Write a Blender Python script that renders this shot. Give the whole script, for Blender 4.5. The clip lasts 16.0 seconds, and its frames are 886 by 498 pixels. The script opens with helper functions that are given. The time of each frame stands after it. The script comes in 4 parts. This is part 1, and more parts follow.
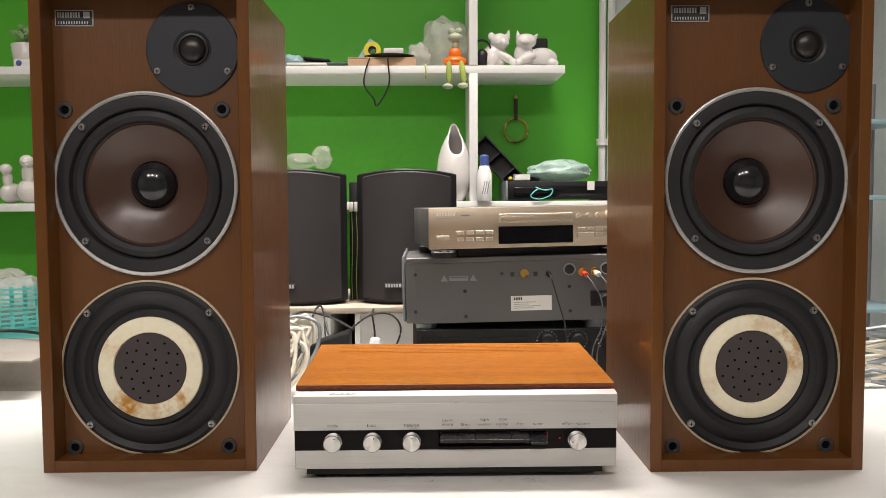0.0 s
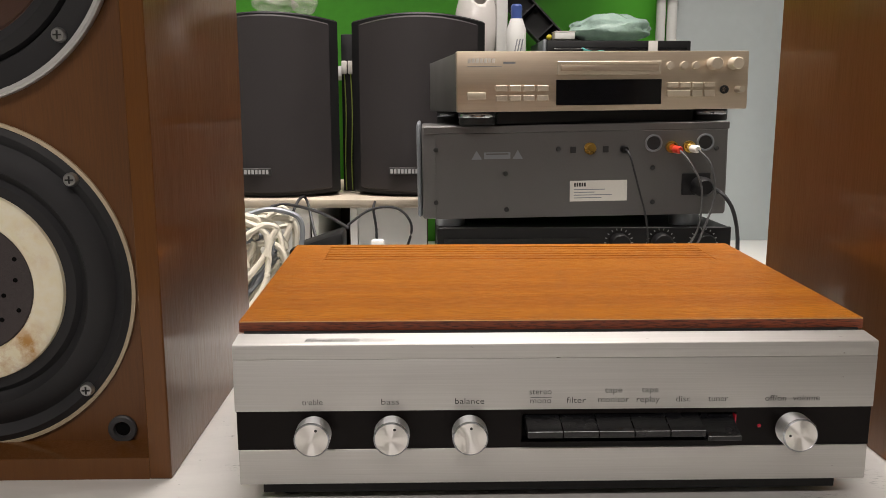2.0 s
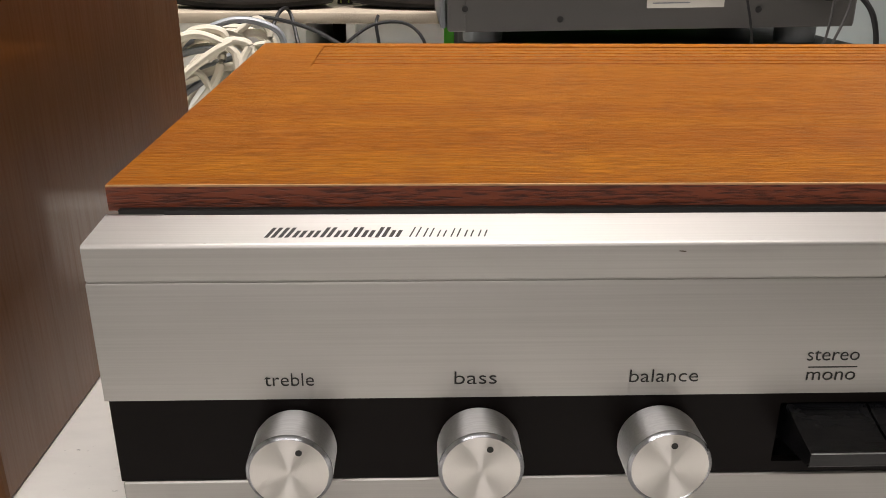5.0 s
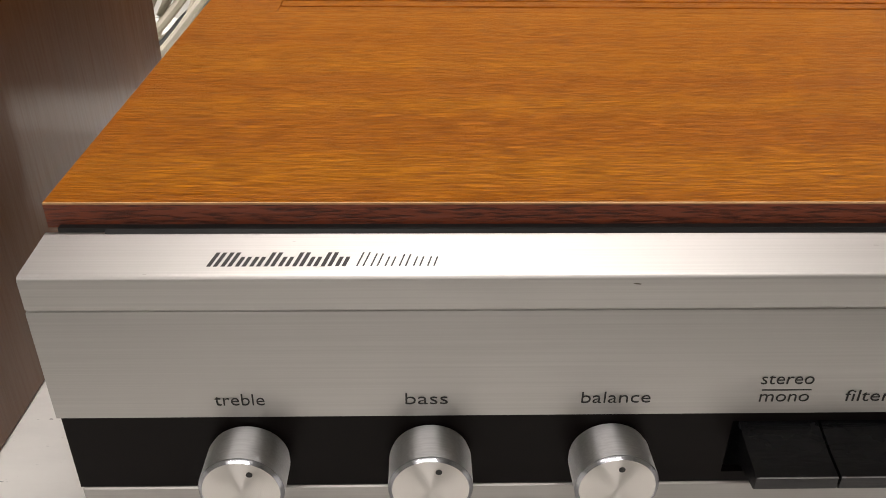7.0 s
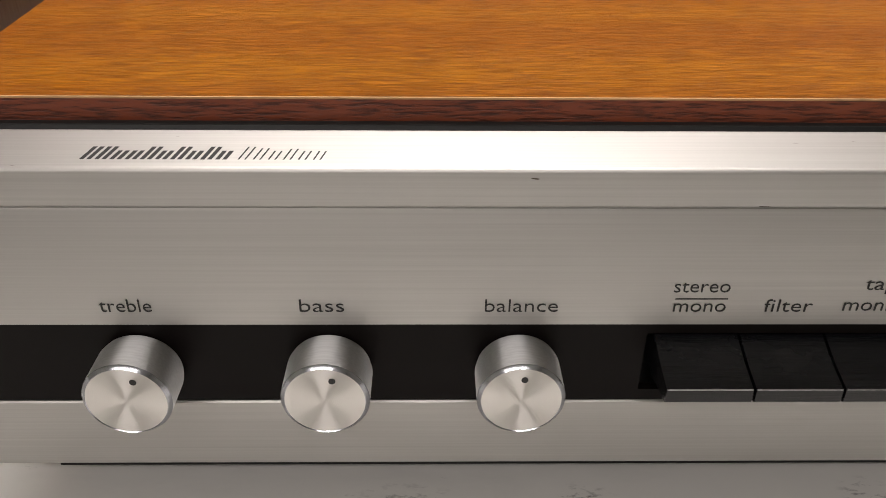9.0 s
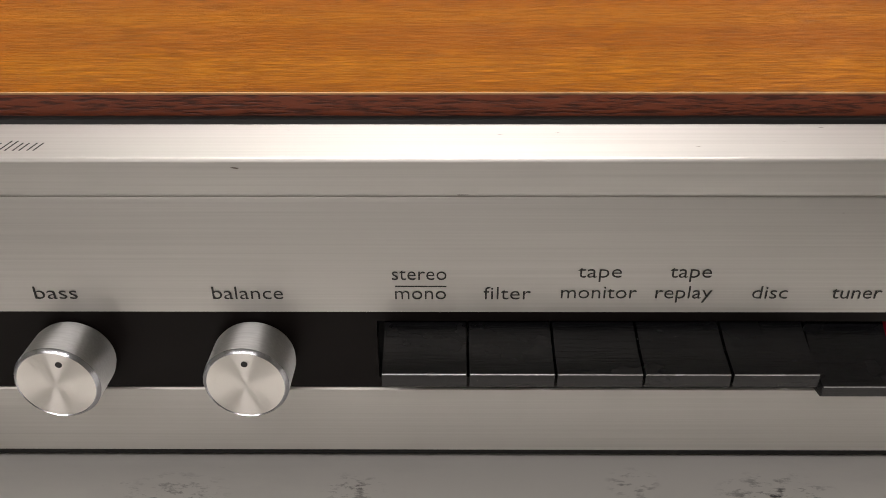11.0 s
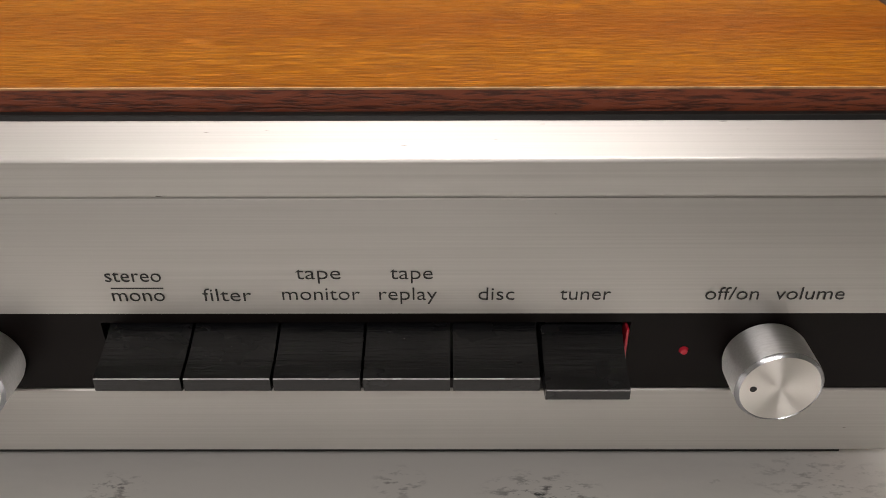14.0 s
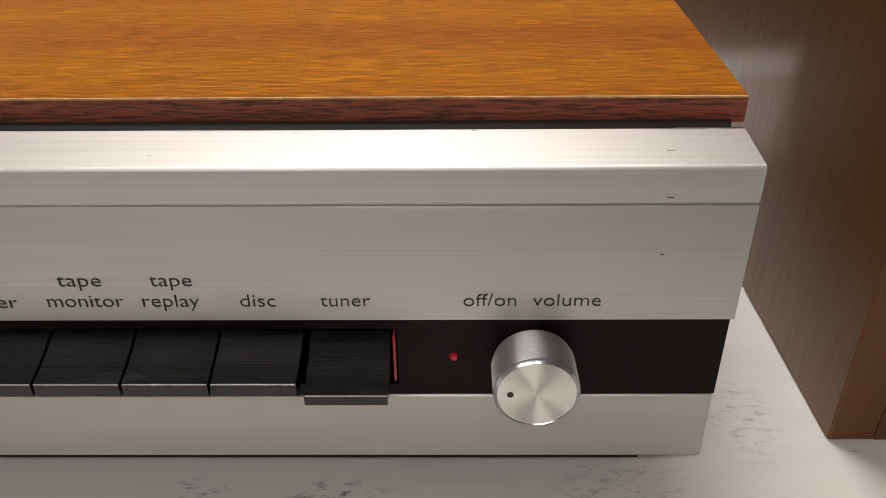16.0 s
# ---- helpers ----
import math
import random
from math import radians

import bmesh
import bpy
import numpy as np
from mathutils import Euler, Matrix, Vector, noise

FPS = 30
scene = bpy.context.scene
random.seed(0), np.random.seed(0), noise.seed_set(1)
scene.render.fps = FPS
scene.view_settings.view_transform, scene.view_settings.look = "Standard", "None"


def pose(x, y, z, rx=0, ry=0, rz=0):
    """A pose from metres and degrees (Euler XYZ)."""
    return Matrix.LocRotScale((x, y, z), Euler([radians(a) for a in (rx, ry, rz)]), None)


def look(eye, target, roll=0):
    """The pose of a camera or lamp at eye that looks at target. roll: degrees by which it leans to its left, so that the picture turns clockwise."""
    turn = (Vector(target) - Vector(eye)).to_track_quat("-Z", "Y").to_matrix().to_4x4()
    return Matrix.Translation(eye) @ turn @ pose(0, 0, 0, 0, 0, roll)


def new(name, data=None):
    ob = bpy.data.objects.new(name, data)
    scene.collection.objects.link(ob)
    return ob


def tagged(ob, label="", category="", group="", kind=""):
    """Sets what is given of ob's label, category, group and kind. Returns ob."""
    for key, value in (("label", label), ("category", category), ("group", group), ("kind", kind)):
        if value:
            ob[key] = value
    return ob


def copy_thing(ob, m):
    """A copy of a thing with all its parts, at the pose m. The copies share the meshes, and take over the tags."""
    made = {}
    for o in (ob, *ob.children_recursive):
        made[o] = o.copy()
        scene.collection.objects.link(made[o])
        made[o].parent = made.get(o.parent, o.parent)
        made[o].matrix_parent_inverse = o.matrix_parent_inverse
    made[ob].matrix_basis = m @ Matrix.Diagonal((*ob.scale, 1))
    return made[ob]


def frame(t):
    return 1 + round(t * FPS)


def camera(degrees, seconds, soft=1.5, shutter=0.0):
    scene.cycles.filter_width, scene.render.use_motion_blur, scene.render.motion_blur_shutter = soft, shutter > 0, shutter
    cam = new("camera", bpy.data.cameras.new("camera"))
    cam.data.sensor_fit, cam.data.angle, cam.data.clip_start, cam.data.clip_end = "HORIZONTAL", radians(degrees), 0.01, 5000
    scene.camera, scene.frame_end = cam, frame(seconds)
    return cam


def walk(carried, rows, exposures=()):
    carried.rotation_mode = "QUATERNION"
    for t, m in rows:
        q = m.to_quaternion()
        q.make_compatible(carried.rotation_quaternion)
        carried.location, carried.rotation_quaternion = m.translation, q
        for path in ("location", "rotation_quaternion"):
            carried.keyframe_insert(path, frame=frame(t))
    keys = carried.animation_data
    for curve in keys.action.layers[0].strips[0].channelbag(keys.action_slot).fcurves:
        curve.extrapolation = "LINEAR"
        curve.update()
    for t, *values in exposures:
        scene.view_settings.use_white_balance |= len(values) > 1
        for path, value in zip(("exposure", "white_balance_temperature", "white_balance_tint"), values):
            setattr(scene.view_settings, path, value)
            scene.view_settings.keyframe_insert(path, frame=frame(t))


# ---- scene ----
cam = camera(57.43, 16.0, soft=0.75)
PATH = [
    (0, (-0.01900, -0.11762, 1.05225), (0.01229, 1.87866, 0.93448), -0.29),
    (0.5, (-0.02194, -0.01061, 1.04288), (0.01200, 1.98380, 0.89742), -0.13),
    (1, (-0.04831, 0.10659, 1.02086), (-0.00284, 2.09809, 0.84241), 0.06),
    (1.5, (-0.07011, 0.22826, 0.97899), (-0.01637, 2.20844, 0.70330), -0.12),
    (2, (-0.06754, 0.35118, 0.96337), (-0.02025, 2.32079, 0.61928), -0.01),
    (2.5, (-0.08906, 0.45787, 0.94038), (-0.04314, 2.39140, 0.43112), 0.24),
    (3, (-0.10707, 0.53300, 0.92839), (-0.05545, 2.44427, 0.34156), 0.26),
    (3.5, (-0.11276, 0.58972, 0.90795), (-0.05240, 2.48133, 0.26128), 0.25),
    (3.7, (-0.11119, 0.60425, 0.89974), (-0.05121, 2.49041, 0.23731), 0.17),
    (5.8, (-0.09074, 0.63474, 0.89475), (-0.03138, 2.46391, 0.08815), 0.52),
    (6, (-0.08772, 0.64079, 0.90285), (-0.03962, 2.45027, 0.05228), 0.33),
    (6.5, (-0.08668, 0.64734, 0.91795), (-0.03843, 2.39680, -0.05006), 0.62),
    (7, (-0.08824, 0.64449, 0.92482), (-0.03724, 2.37725, -0.07265), 0.70),
    (7.5, (-0.09295, 0.64342, 0.92624), (-0.03177, 2.35798, -0.10164), 0.99),
    (8, (-0.08950, 0.64371, 0.92082), (-0.03952, 2.35998, -0.10481), 0.79),
    (8.5, (-0.07550, 0.64353, 0.91074), (-0.04308, 2.35668, -0.12078), 0.50),
    (9, (-0.06242, 0.64323, 0.90406), (-0.03135, 2.35277, -0.13350), 0.59),
    (9.5, (-0.04746, 0.63945, 0.90536), (-0.03791, 2.34144, -0.14493), 0.21),
    (10, (-0.02906, 0.63461, 0.90454), (-0.02969, 2.35320, -0.11841), 0.03),
    (10.2, (-0.01921, 0.62958, 0.89860), (-0.05230, 2.38904, -0.05177), -0.57),
    (12.3, (0.02302, 0.64110, 0.90581), (0.05675, 2.33001, -0.16490), 0.81),
    (12.5, (0.02694, 0.64070, 0.90313), (0.05151, 2.33284, -0.16273), 0.50),
    (13, (0.04197, 0.64428, 0.90538), (0.05039, 2.32715, -0.17530), 0.15),
    (13.5, (0.05543, 0.64004, 0.90423), (0.04534, 2.34441, -0.14222), -0.21),
    (14, (0.07084, 0.64227, 0.90466), (0.06310, 2.33830, -0.15526), -0.21),
    (14.5, (0.08294, 0.64288, 0.90565), (0.07620, 2.33895, -0.15420), -0.23),
    (15, (0.09194, 0.64050, 0.90143), (0.07907, 2.34754, -0.14060), -0.35),
    (15.5, (0.10461, 0.63950, 0.90048), (0.11622, 2.35104, -0.13416), 0.17),
    (16, (0.12775, 0.64020, 0.90574), (0.10747, 2.34632, -0.13768), -0.51),
]
EXPOSURES = [(0, 0.22), (1.0, 0.15), (1.5, 0.0), (2.0, -0.22), (2.5, -0.40), (3.5, -0.36), (5.8, -0.32), (7.0, -0.46), (8.0, -0.38), (10.0, -0.34), (12.5, -0.34), (16.0, -0.35)]
walk(cam, [(t, look(eye, target, roll)) for t, eye, target, roll in PATH], EXPOSURES)

# ---- light ----
world = bpy.data.worlds.new("world")
scene.world = world
world.use_nodes = True
world.node_tree.nodes["Background"].inputs[0].default_value = (0.8, 0.9, 1.0, 1)
world.node_tree.nodes["Background"].inputs[1].default_value = 0.05


def area_lamp(name, m, sx, sy, watts, colour):
    data = bpy.data.lights.new(name, "AREA")
    data.shape, data.size, data.size_y, data.energy, data.color = "RECTANGLE", sx, sy, watts, colour
    ob = new(name, data)
    ob.matrix_world = m
    return ob


# panels over the table with narrowed beams, and a row of softer lamps further back in the room
WARM = (1.0, 0.91, 0.87)
LAMPS = [(x, -0.9, 2.63, 0.28, 0.28, 12.5, 180) for x in (-1.2, -0.5, 0.2)]
# The two side panels at x -1.05 and 1.1 are unseen, added as fill.
LAMPS += [(0.02, 1.50, 2.63, 1.10, 0.18, 17.0, 80), (-1.05, 1.25, 2.63, 0.60, 0.20, 6, 98), (1.1, 1.25, 2.63, 0.60, 0.20, 6, 98)]
for lx, ly, lz, sx, sy, watts, spread in LAMPS:
    area_lamp("panel_light", pose(lx, ly, lz - 0.03), sx, sy, watts, WARM).data.spread = radians(spread)

# ---- materials ----


def nodes(name):
    m = bpy.data.materials.new(name)
    m.use_nodes = True
    t = m.node_tree
    return m, t, t.nodes["Principled BSDF"]


def add(t, kind, **values):
    n = t.nodes.new(kind)
    for k, v in values.items():
        if k in n.inputs:
            n.inputs[k].default_value = v
    return n


def coords(t, scale, offset=(0, 0, 0)):
    c = t.nodes.new("ShaderNodeTexCoord")
    mp = t.nodes.new("ShaderNodeMapping")
    mp.inputs["Scale"].default_value = scale
    mp.inputs["Location"].default_value = offset
    t.links.new(c.outputs["Object"], mp.inputs["Vector"])
    return mp.outputs[0]


def noise_of(t, scale, detail=4.0, rough=0.55, lo=0.3, hi=0.7, offset=(0, 0, 0)):
    n = t.nodes.new("ShaderNodeTexNoise")
    n.inputs["Scale"].default_value = 1.0
    n.inputs["Detail"].default_value = detail
    n.inputs["Roughness"].default_value = rough
    t.links.new(coords(t, scale, offset), n.inputs["Vector"])
    r = t.nodes.new("ShaderNodeMapRange")
    r.inputs["From Min"].default_value, r.inputs["From Max"].default_value = lo, hi
    t.links.new(n.outputs["Fac"], r.inputs["Value"])
    return r.outputs[0]


def mix(t, fac, a, b):
    n = t.nodes.new("ShaderNodeMix")
    n.data_type = "RGBA"
    if isinstance(fac, (int, float)):
        n.inputs[0].default_value = fac
    else:
        t.links.new(fac, n.inputs[0])
    for i, v in ((6, a), (7, b)):
        if isinstance(v, tuple):
            n.inputs[i].default_value = (*v, 1)
        else:
            t.links.new(v, n.inputs[i])
    return n.outputs[2]


def bump(t, b, height, strength, distance):
    n = t.nodes.new("ShaderNodeBump")
    n.inputs["Strength"].default_value, n.inputs["Distance"].default_value = strength, distance
    t.links.new(height, n.inputs["Height"])
    t.links.new(n.outputs[0], b.inputs["Normal"])


def plain(name, c, rough=0.5, metal=0.0, vary=0.15, scale=60.0, bumpy=0.0, coat=0.0, spec=0.5):
    """A surface of one colour with fine and broad unevenness in tone and gloss."""
    m, t, b = nodes(name)
    fine = noise_of(t, (scale * 8,) * 3, 3)
    broad = noise_of(t, (scale / 6,) * 3, 4, offset=(3, 1, 2))
    dark = tuple(v * (1 - vary) for v in c)
    light = tuple(min(1, v * (1 + vary * 0.5)) for v in c)
    col = mix(t, broad, dark, light)
    col = mix(t, fine, col, c)
    t.links.new(col, b.inputs["Base Color"])
    r = t.nodes.new("ShaderNodeMapRange")
    r.inputs["To Min"].default_value, r.inputs["To Max"].default_value = max(0.03, rough - 0.06), min(1, rough + 0.08)
    t.links.new(broad, r.inputs["Value"])
    t.links.new(r.outputs[0], b.inputs["Roughness"])
    b.inputs["Metallic"].default_value = metal
    b.inputs["Coat Weight"].default_value = coat
    b.inputs["Coat Roughness"].default_value = 0.14
    b.inputs["Specular IOR Level"].default_value = spec
    if bumpy:
        bump(t, b, fine, bumpy, 0.0004)
    return m


def wood(name, light, dark, pore, along, rough, coat=0.0, fine=1.0, bands=1.0, pitted=0.6, relief=0.5, gloss=0.16, shine=0.5, short=1.0):
    """Veneer with grain along one axis: broad bands, growth streaks and short dark pores."""
    m, t, b = nodes(name)
    k = {"x": (1, 30, 30), "z": (30, 30, 1)}[along]
    band = noise_of(t, tuple(v * 1.1 * bands for v in k), 3, 0.5, 0.32, 0.68)
    streak = noise_of(t, tuple(v * f for v, f in zip(k, [26.0 if v == 1 else 20.0 for v in k])), 5, 0.6, 0.42, 0.70, (5, 2, 1))
    pores = noise_of(t, tuple(v * f * fine for v, f in zip(k, [75.0 * short if v == 1 else 72.0 for v in k])), 4, 0.6, 0.46, 0.62, (1, 7, 3))
    blot = noise_of(t, (9, 9, 9), 3, 0.5, 0.3, 0.7, (2, 2, 9))
    col = mix(t, band, light, dark)
    half = tuple(c * 0.8 for c in dark)
    f = t.nodes.new("ShaderNodeMath")
    f.operation = "MULTIPLY"
    f.inputs[1].default_value = 0.4
    t.links.new(streak, f.inputs[0])
    col = mix(t, f.outputs[0], col, half)
    f = t.nodes.new("ShaderNodeMath")
    f.operation = "MULTIPLY"
    f.inputs[1].default_value = pitted
    t.links.new(pores, f.inputs[0])
    col = mix(t, f.outputs[0], col, pore)
    f = t.nodes.new("ShaderNodeMath")
    f.operation = "MULTIPLY"
    f.inputs[1].default_value = 0.14
    t.links.new(blot, f.inputs[0])
    col = mix(t, f.outputs[0], col, dark)
    t.links.new(col, b.inputs["Base Color"])
    r = t.nodes.new("ShaderNodeMapRange")
    r.inputs["To Min"].default_value, r.inputs["To Max"].default_value = rough - 0.05, rough + 0.1
    t.links.new(streak, r.inputs["Value"])
    t.links.new(r.outputs[0], b.inputs["Roughness"])
    b.inputs["Specular IOR Level"].default_value = shine
    b.inputs["Coat Weight"].default_value = coat
    b.inputs["Coat Roughness"].default_value = gloss
    h = t.nodes.new("ShaderNodeMath")
    h.operation = "SUBTRACT"
    h.inputs[0].default_value = 1.0
    t.links.new(pores, h.inputs[1])
    bump(t, b, h.outputs[0], relief, 0.0003)
    return m


def brushed(name, c, rough, along="x", metal=1.0, aniso=0.0, axis="Y", turned=0.25, scratched=False):
    """Brushed metal: long fine scratches along one axis, or turned rings when aniso is set."""
    m, t, b = nodes(name)
    k = {"x": (8, 1700, 1700), "r": (400, 400, 400)}[along]
    lines = noise_of(t, k, 4, 0.6, 0.25, 0.75)
    stain = noise_of(t, (14, 14, 14), 4, 0.6, 0.35, 0.75, (4, 4, 1))
    col = mix(t, lines, tuple(v * 0.82 for v in c), c)
    f = t.nodes.new("ShaderNodeMath")
    f.operation = "MULTIPLY"
    f.inputs[1].default_value = 0.2
    t.links.new(stain, f.inputs[0])
    col = mix(t, f.outputs[0], col, tuple(v * 0.8 for v in c))
    if scratched:
        nick = noise_of(t, (140, 900, 900), 2, 0.5, 0.765, 0.79, (7, 3, 5))
        col = mix(t, nick, col, (0.10, 0.08, 0.06))
    t.links.new(col, b.inputs["Base Color"])
    r = t.nodes.new("ShaderNodeMapRange")
    r.inputs["To Min"].default_value, r.inputs["To Max"].default_value = rough - 0.04, rough + 0.06
    t.links.new(lines, r.inputs["Value"])
    t.links.new(r.outputs[0], b.inputs["Roughness"])
    b.inputs["Metallic"].default_value = metal
    if aniso:
        b.inputs["Anisotropic"].default_value = aniso
        b.inputs["Anisotropic Rotation"].default_value = turned
        g = t.nodes.new("ShaderNodeTangent")
        g.direction_type, g.axis = "RADIAL", axis
        t.links.new(g.outputs[0], b.inputs["Tangent"])
    else:
        bump(t, b, lines, 0.08, 0.0002)
    return m


def clear_plastic(name, c, alpha):
    m, t, b = nodes(name)
    t.links.new(mix(t, noise_of(t, (40, 40, 40), 4), c, tuple(v * 0.75 for v in c)), b.inputs["Base Color"])
    b.inputs["Roughness"].default_value = 0.18
    b.inputs["Alpha"].default_value = alpha
    bump(t, b, noise_of(t, (45, 45, 45), 3), 0.35, 0.004)
    return m


VENEER = wood("speaker_veneer", (0.145, 0.055, 0.012), (0.122, 0.045, 0.009), (0.084, 0.031, 0.007), "z", 0.38, 0.42, 0.8, 1.0, 0.2, 0.05, 0.09, 0.2)
BAFFLE = wood("baffle_veneer", (0.140, 0.055, 0.014), (0.120, 0.046, 0.0115), (0.070, 0.028, 0.010), "z", 0.42, 0.0, 0.7, 1.0, 0.3, 0.1)
TEAK = wood("teak_veneer", (0.58, 0.208, 0.005), (0.42, 0.119, 0.003), (0.14, 0.028, 0.001), "x", 0.40, 0.0, 1.5, 1.0, 0.72, 0.8, 0.25, 0.28)
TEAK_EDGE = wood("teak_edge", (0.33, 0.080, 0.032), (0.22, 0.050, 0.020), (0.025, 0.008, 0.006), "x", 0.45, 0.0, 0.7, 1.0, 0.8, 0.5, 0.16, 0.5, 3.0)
ALU = brushed("brushed_aluminium", (0.61, 0.60, 0.58), 0.50, "x", 1.0, 0.35, "X", 0.0, True)
KNOB_SIDE = brushed("turned_aluminium", (0.87, 0.88, 0.90), 0.46, "x", 1.0, 0.95, "Y", 0.25)


def spun():
    """Lathe-turned disc: fine concentric grooves that fan the light out."""
    m, t, b = nodes("spun_aluminium")
    b.inputs["Base Color"].default_value = (0.82, 0.80, 0.77, 1)
    b.inputs["Metallic"].default_value = 1.0
    b.inputs["Roughness"].default_value = 0.5
    b.inputs["Anisotropic"].default_value = 0.95
    b.inputs["Anisotropic Rotation"].default_value = 0.25
    g = t.nodes.new("ShaderNodeTangent")
    g.direction_type, g.axis = "RADIAL", "Y"
    t.links.new(g.outputs[0], b.inputs["Tangent"])
    w = t.nodes.new("ShaderNodeTexWave")
    w.wave_type, w.rings_direction = "RINGS", "Y"
    w.inputs["Scale"].default_value = 700.0
    c = t.nodes.new("ShaderNodeTexCoord")
    t.links.new(c.outputs["Object"], w.inputs["Vector"])
    bump(t, b, w.outputs["Fac"], 0.06, 0.0001)
    return m


KNOB_FACE = spun()
CHROME = plain("polished_edge", (0.55, 0.57, 0.62), 0.2, 1.0, 0.05)
STRIPE = plain("black_anodised_stripe", (0.005, 0.0035, 0.0033), 0.4, 0.0, 0.2, 60, 0, 0, 0.12)


def key_plastic():
    """Satin black plastic, rubbed along its length and chipped in places."""
    m, t, b = nodes("black_key_plastic")
    rub = noise_of(t, (60, 1500, 1500), 5, 0.65, 0.35, 0.75)
    zone = noise_of(t, (70, 120, 120), 3, 0.5, 0.4, 0.7, (3, 1, 0))
    chip = noise_of(t, (900, 900, 900), 2, 0.5, 0.76, 0.80, (1, 1, 4))
    col = mix(t, rub, (0.004, 0.0042, 0.005), (0.012, 0.0125, 0.0145))
    col = mix(t, chip, col, (0.16, 0.15, 0.14))
    t.links.new(col, b.inputs["Base Color"])
    r = t.nodes.new("ShaderNodeMapRange")
    r.inputs["To Min"].default_value, r.inputs["To Max"].default_value = 0.17, 0.32
    t.links.new(zone, r.inputs["Value"])
    t.links.new(r.outputs[0], b.inputs["Roughness"])
    b.inputs["Specular IOR Level"].default_value = 0.4
    bump(t, b, rub, 0.25, 0.0002)
    return m


KEY = key_plastic()
# Pale metal for the highlight line on the key bevels, put in as colour.
KEY_GLINT = plain("key_front_glint", (0.42, 0.42, 0.43), 0.25, 0.8, 0.4, 150)
INK = plain("black_print", (0.02, 0.02, 0.02), 0.6)
BLACK = plain("black_plastic", (0.008, 0.008, 0.0085), 0.45, 0, 0.2, 80, 0.1, 0, 0.35)
RUBBER = plain("rubber_surround", (0.013, 0.013, 0.015), 0.62, 0, 0.2, 80)
FOAM = plain("dark_foam", (0.060, 0.050, 0.050), 0.9, 0, 0.3, 150, 0.4)
CONE = plain("doped_cone", (0.066, 0.031, 0.020), 0.36, 0, 0.3, 50, 0.1, 0.0, 0.7)
DOME = plain("gloss_dome", (0.010, 0.011, 0.014), 0.16, 0, 0.2, 50, 0, 0.4)
TDOME = plain("tweeter_dome", (0.016, 0.014, 0.013), 0.34, 0, 0.2, 50)
TWEETER = plain("tweeter_plate", (0.019, 0.022, 0.028), 0.5, 0, 0.2, 60, 0.08)
RIM = plain("silver_rim", (0.52, 0.52, 0.51), 0.38, 0.55, 0.2, 40)
HOLE = plain("hole_black", (0.003, 0.003, 0.003), 0.9, 0, 0.1, 60, 0, 0, 0.1)
SOCKET = plain("socket_grey", (0.045, 0.045, 0.047), 0.5)
SCREW = plain("screw_steel", (0.5, 0.5, 0.5), 0.3, 0.9, 0.3, 200)
BRASSY = plain("tan_gasket", (0.50, 0.41, 0.28), 0.6, 0, 0.3, 60)
BADGE = plain("badge_silver", (0.55, 0.56, 0.56), 0.35, 0.5)
RED = plain("red_lens", (0.5, 0.02, 0.04), 0.25)
PAPER = plain("white_label", (0.74, 0.72, 0.66), 0.6)
WHITE = plain("white_paint", (0.76, 0.76, 0.73), 0.5, 0, 0.12, 8, 0.05)
WALLW = plain("cool_white_wall", (0.50, 0.55, 0.55), 0.7, 0, 0.1, 6, 0.1)
GREEN = plain("green_wall_paint", (0.092, 0.47, 0.026), 0.5, 0, 0.10, 6, 0.1)
GREY = plain("grey_steel", (0.128, 0.124, 0.120), 0.48, 0.3, 0.12, 40, 0.05)
GREYL = plain("light_grey_case", (0.26, 0.28, 0.30), 0.42, 0.5, 0.12, 30)
GOLD = brushed("champagne_metal", (0.60, 0.50, 0.38), 0.38, "x", 0.75)
GOLDK = plain("champagne_buttons", (0.55, 0.48, 0.37), 0.5, 0.2)
BRASS = plain("gold_plate", (0.75, 0.52, 0.14), 0.25, 1.0)
GLASSB = plain("display_window", (0.006, 0.006, 0.007), 0.12)
GRILLE = plain("black_metal_grille", (0.028, 0.0245, 0.025), 0.55, 0, 0.15, 200, 0.3, 0, 0.35)
PORCELAIN = plain("white_porcelain", (0.66, 0.63, 0.60), 0.15, 0, 0.15, 20, 0, 0.5)
CABLEW = plain("cream_cable", (0.60, 0.56, 0.46), 0.5, 0, 0.25, 40)
CABLEB = plain("black_cable", (0.014, 0.014, 0.015), 0.45)
CARTON = plain("dirty_board_edge", (0.46, 0.40, 0.31), 0.8, 0, 0.45, 60, 0.3)
TAN = plain("cardboard", (0.50, 0.33, 0.20), 0.8, 0, 0.2, 40)
TEAL = plain("turquoise_plastic", (0.12, 0.50, 0.46), 0.4)
BLUE = plain("blue_plastic", (0.05, 0.09, 0.30), 0.35)
LBLUE = plain("pale_blue_plastic", (0.30, 0.45, 0.50), 0.4, 0, 0.3)
ORANGE = plain("orange_glaze", (0.80, 0.16, 0.01), 0.2)
LIME = plain("striped_green_cloth", (0.34, 0.42, 0.08), 0.7, 0, 0.5, 90)
YELLOW = plain("yellow_plastic", (0.65, 0.55, 0.04), 0.4)
LEAF = plain("pale_leaf", (0.22, 0.36, 0.16), 0.5, 0, 0.3, 80)
BAG = clear_plastic("clear_bag", (0.80, 0.77, 0.73), 0.45)
WRAP = clear_plastic("clear_wrapper", (0.80, 0.74, 0.70), 0.22)
CARD = plain("grey_card", (0.36, 0.33, 0.29), 0.8, 0, 0.3, 30, 0.2)
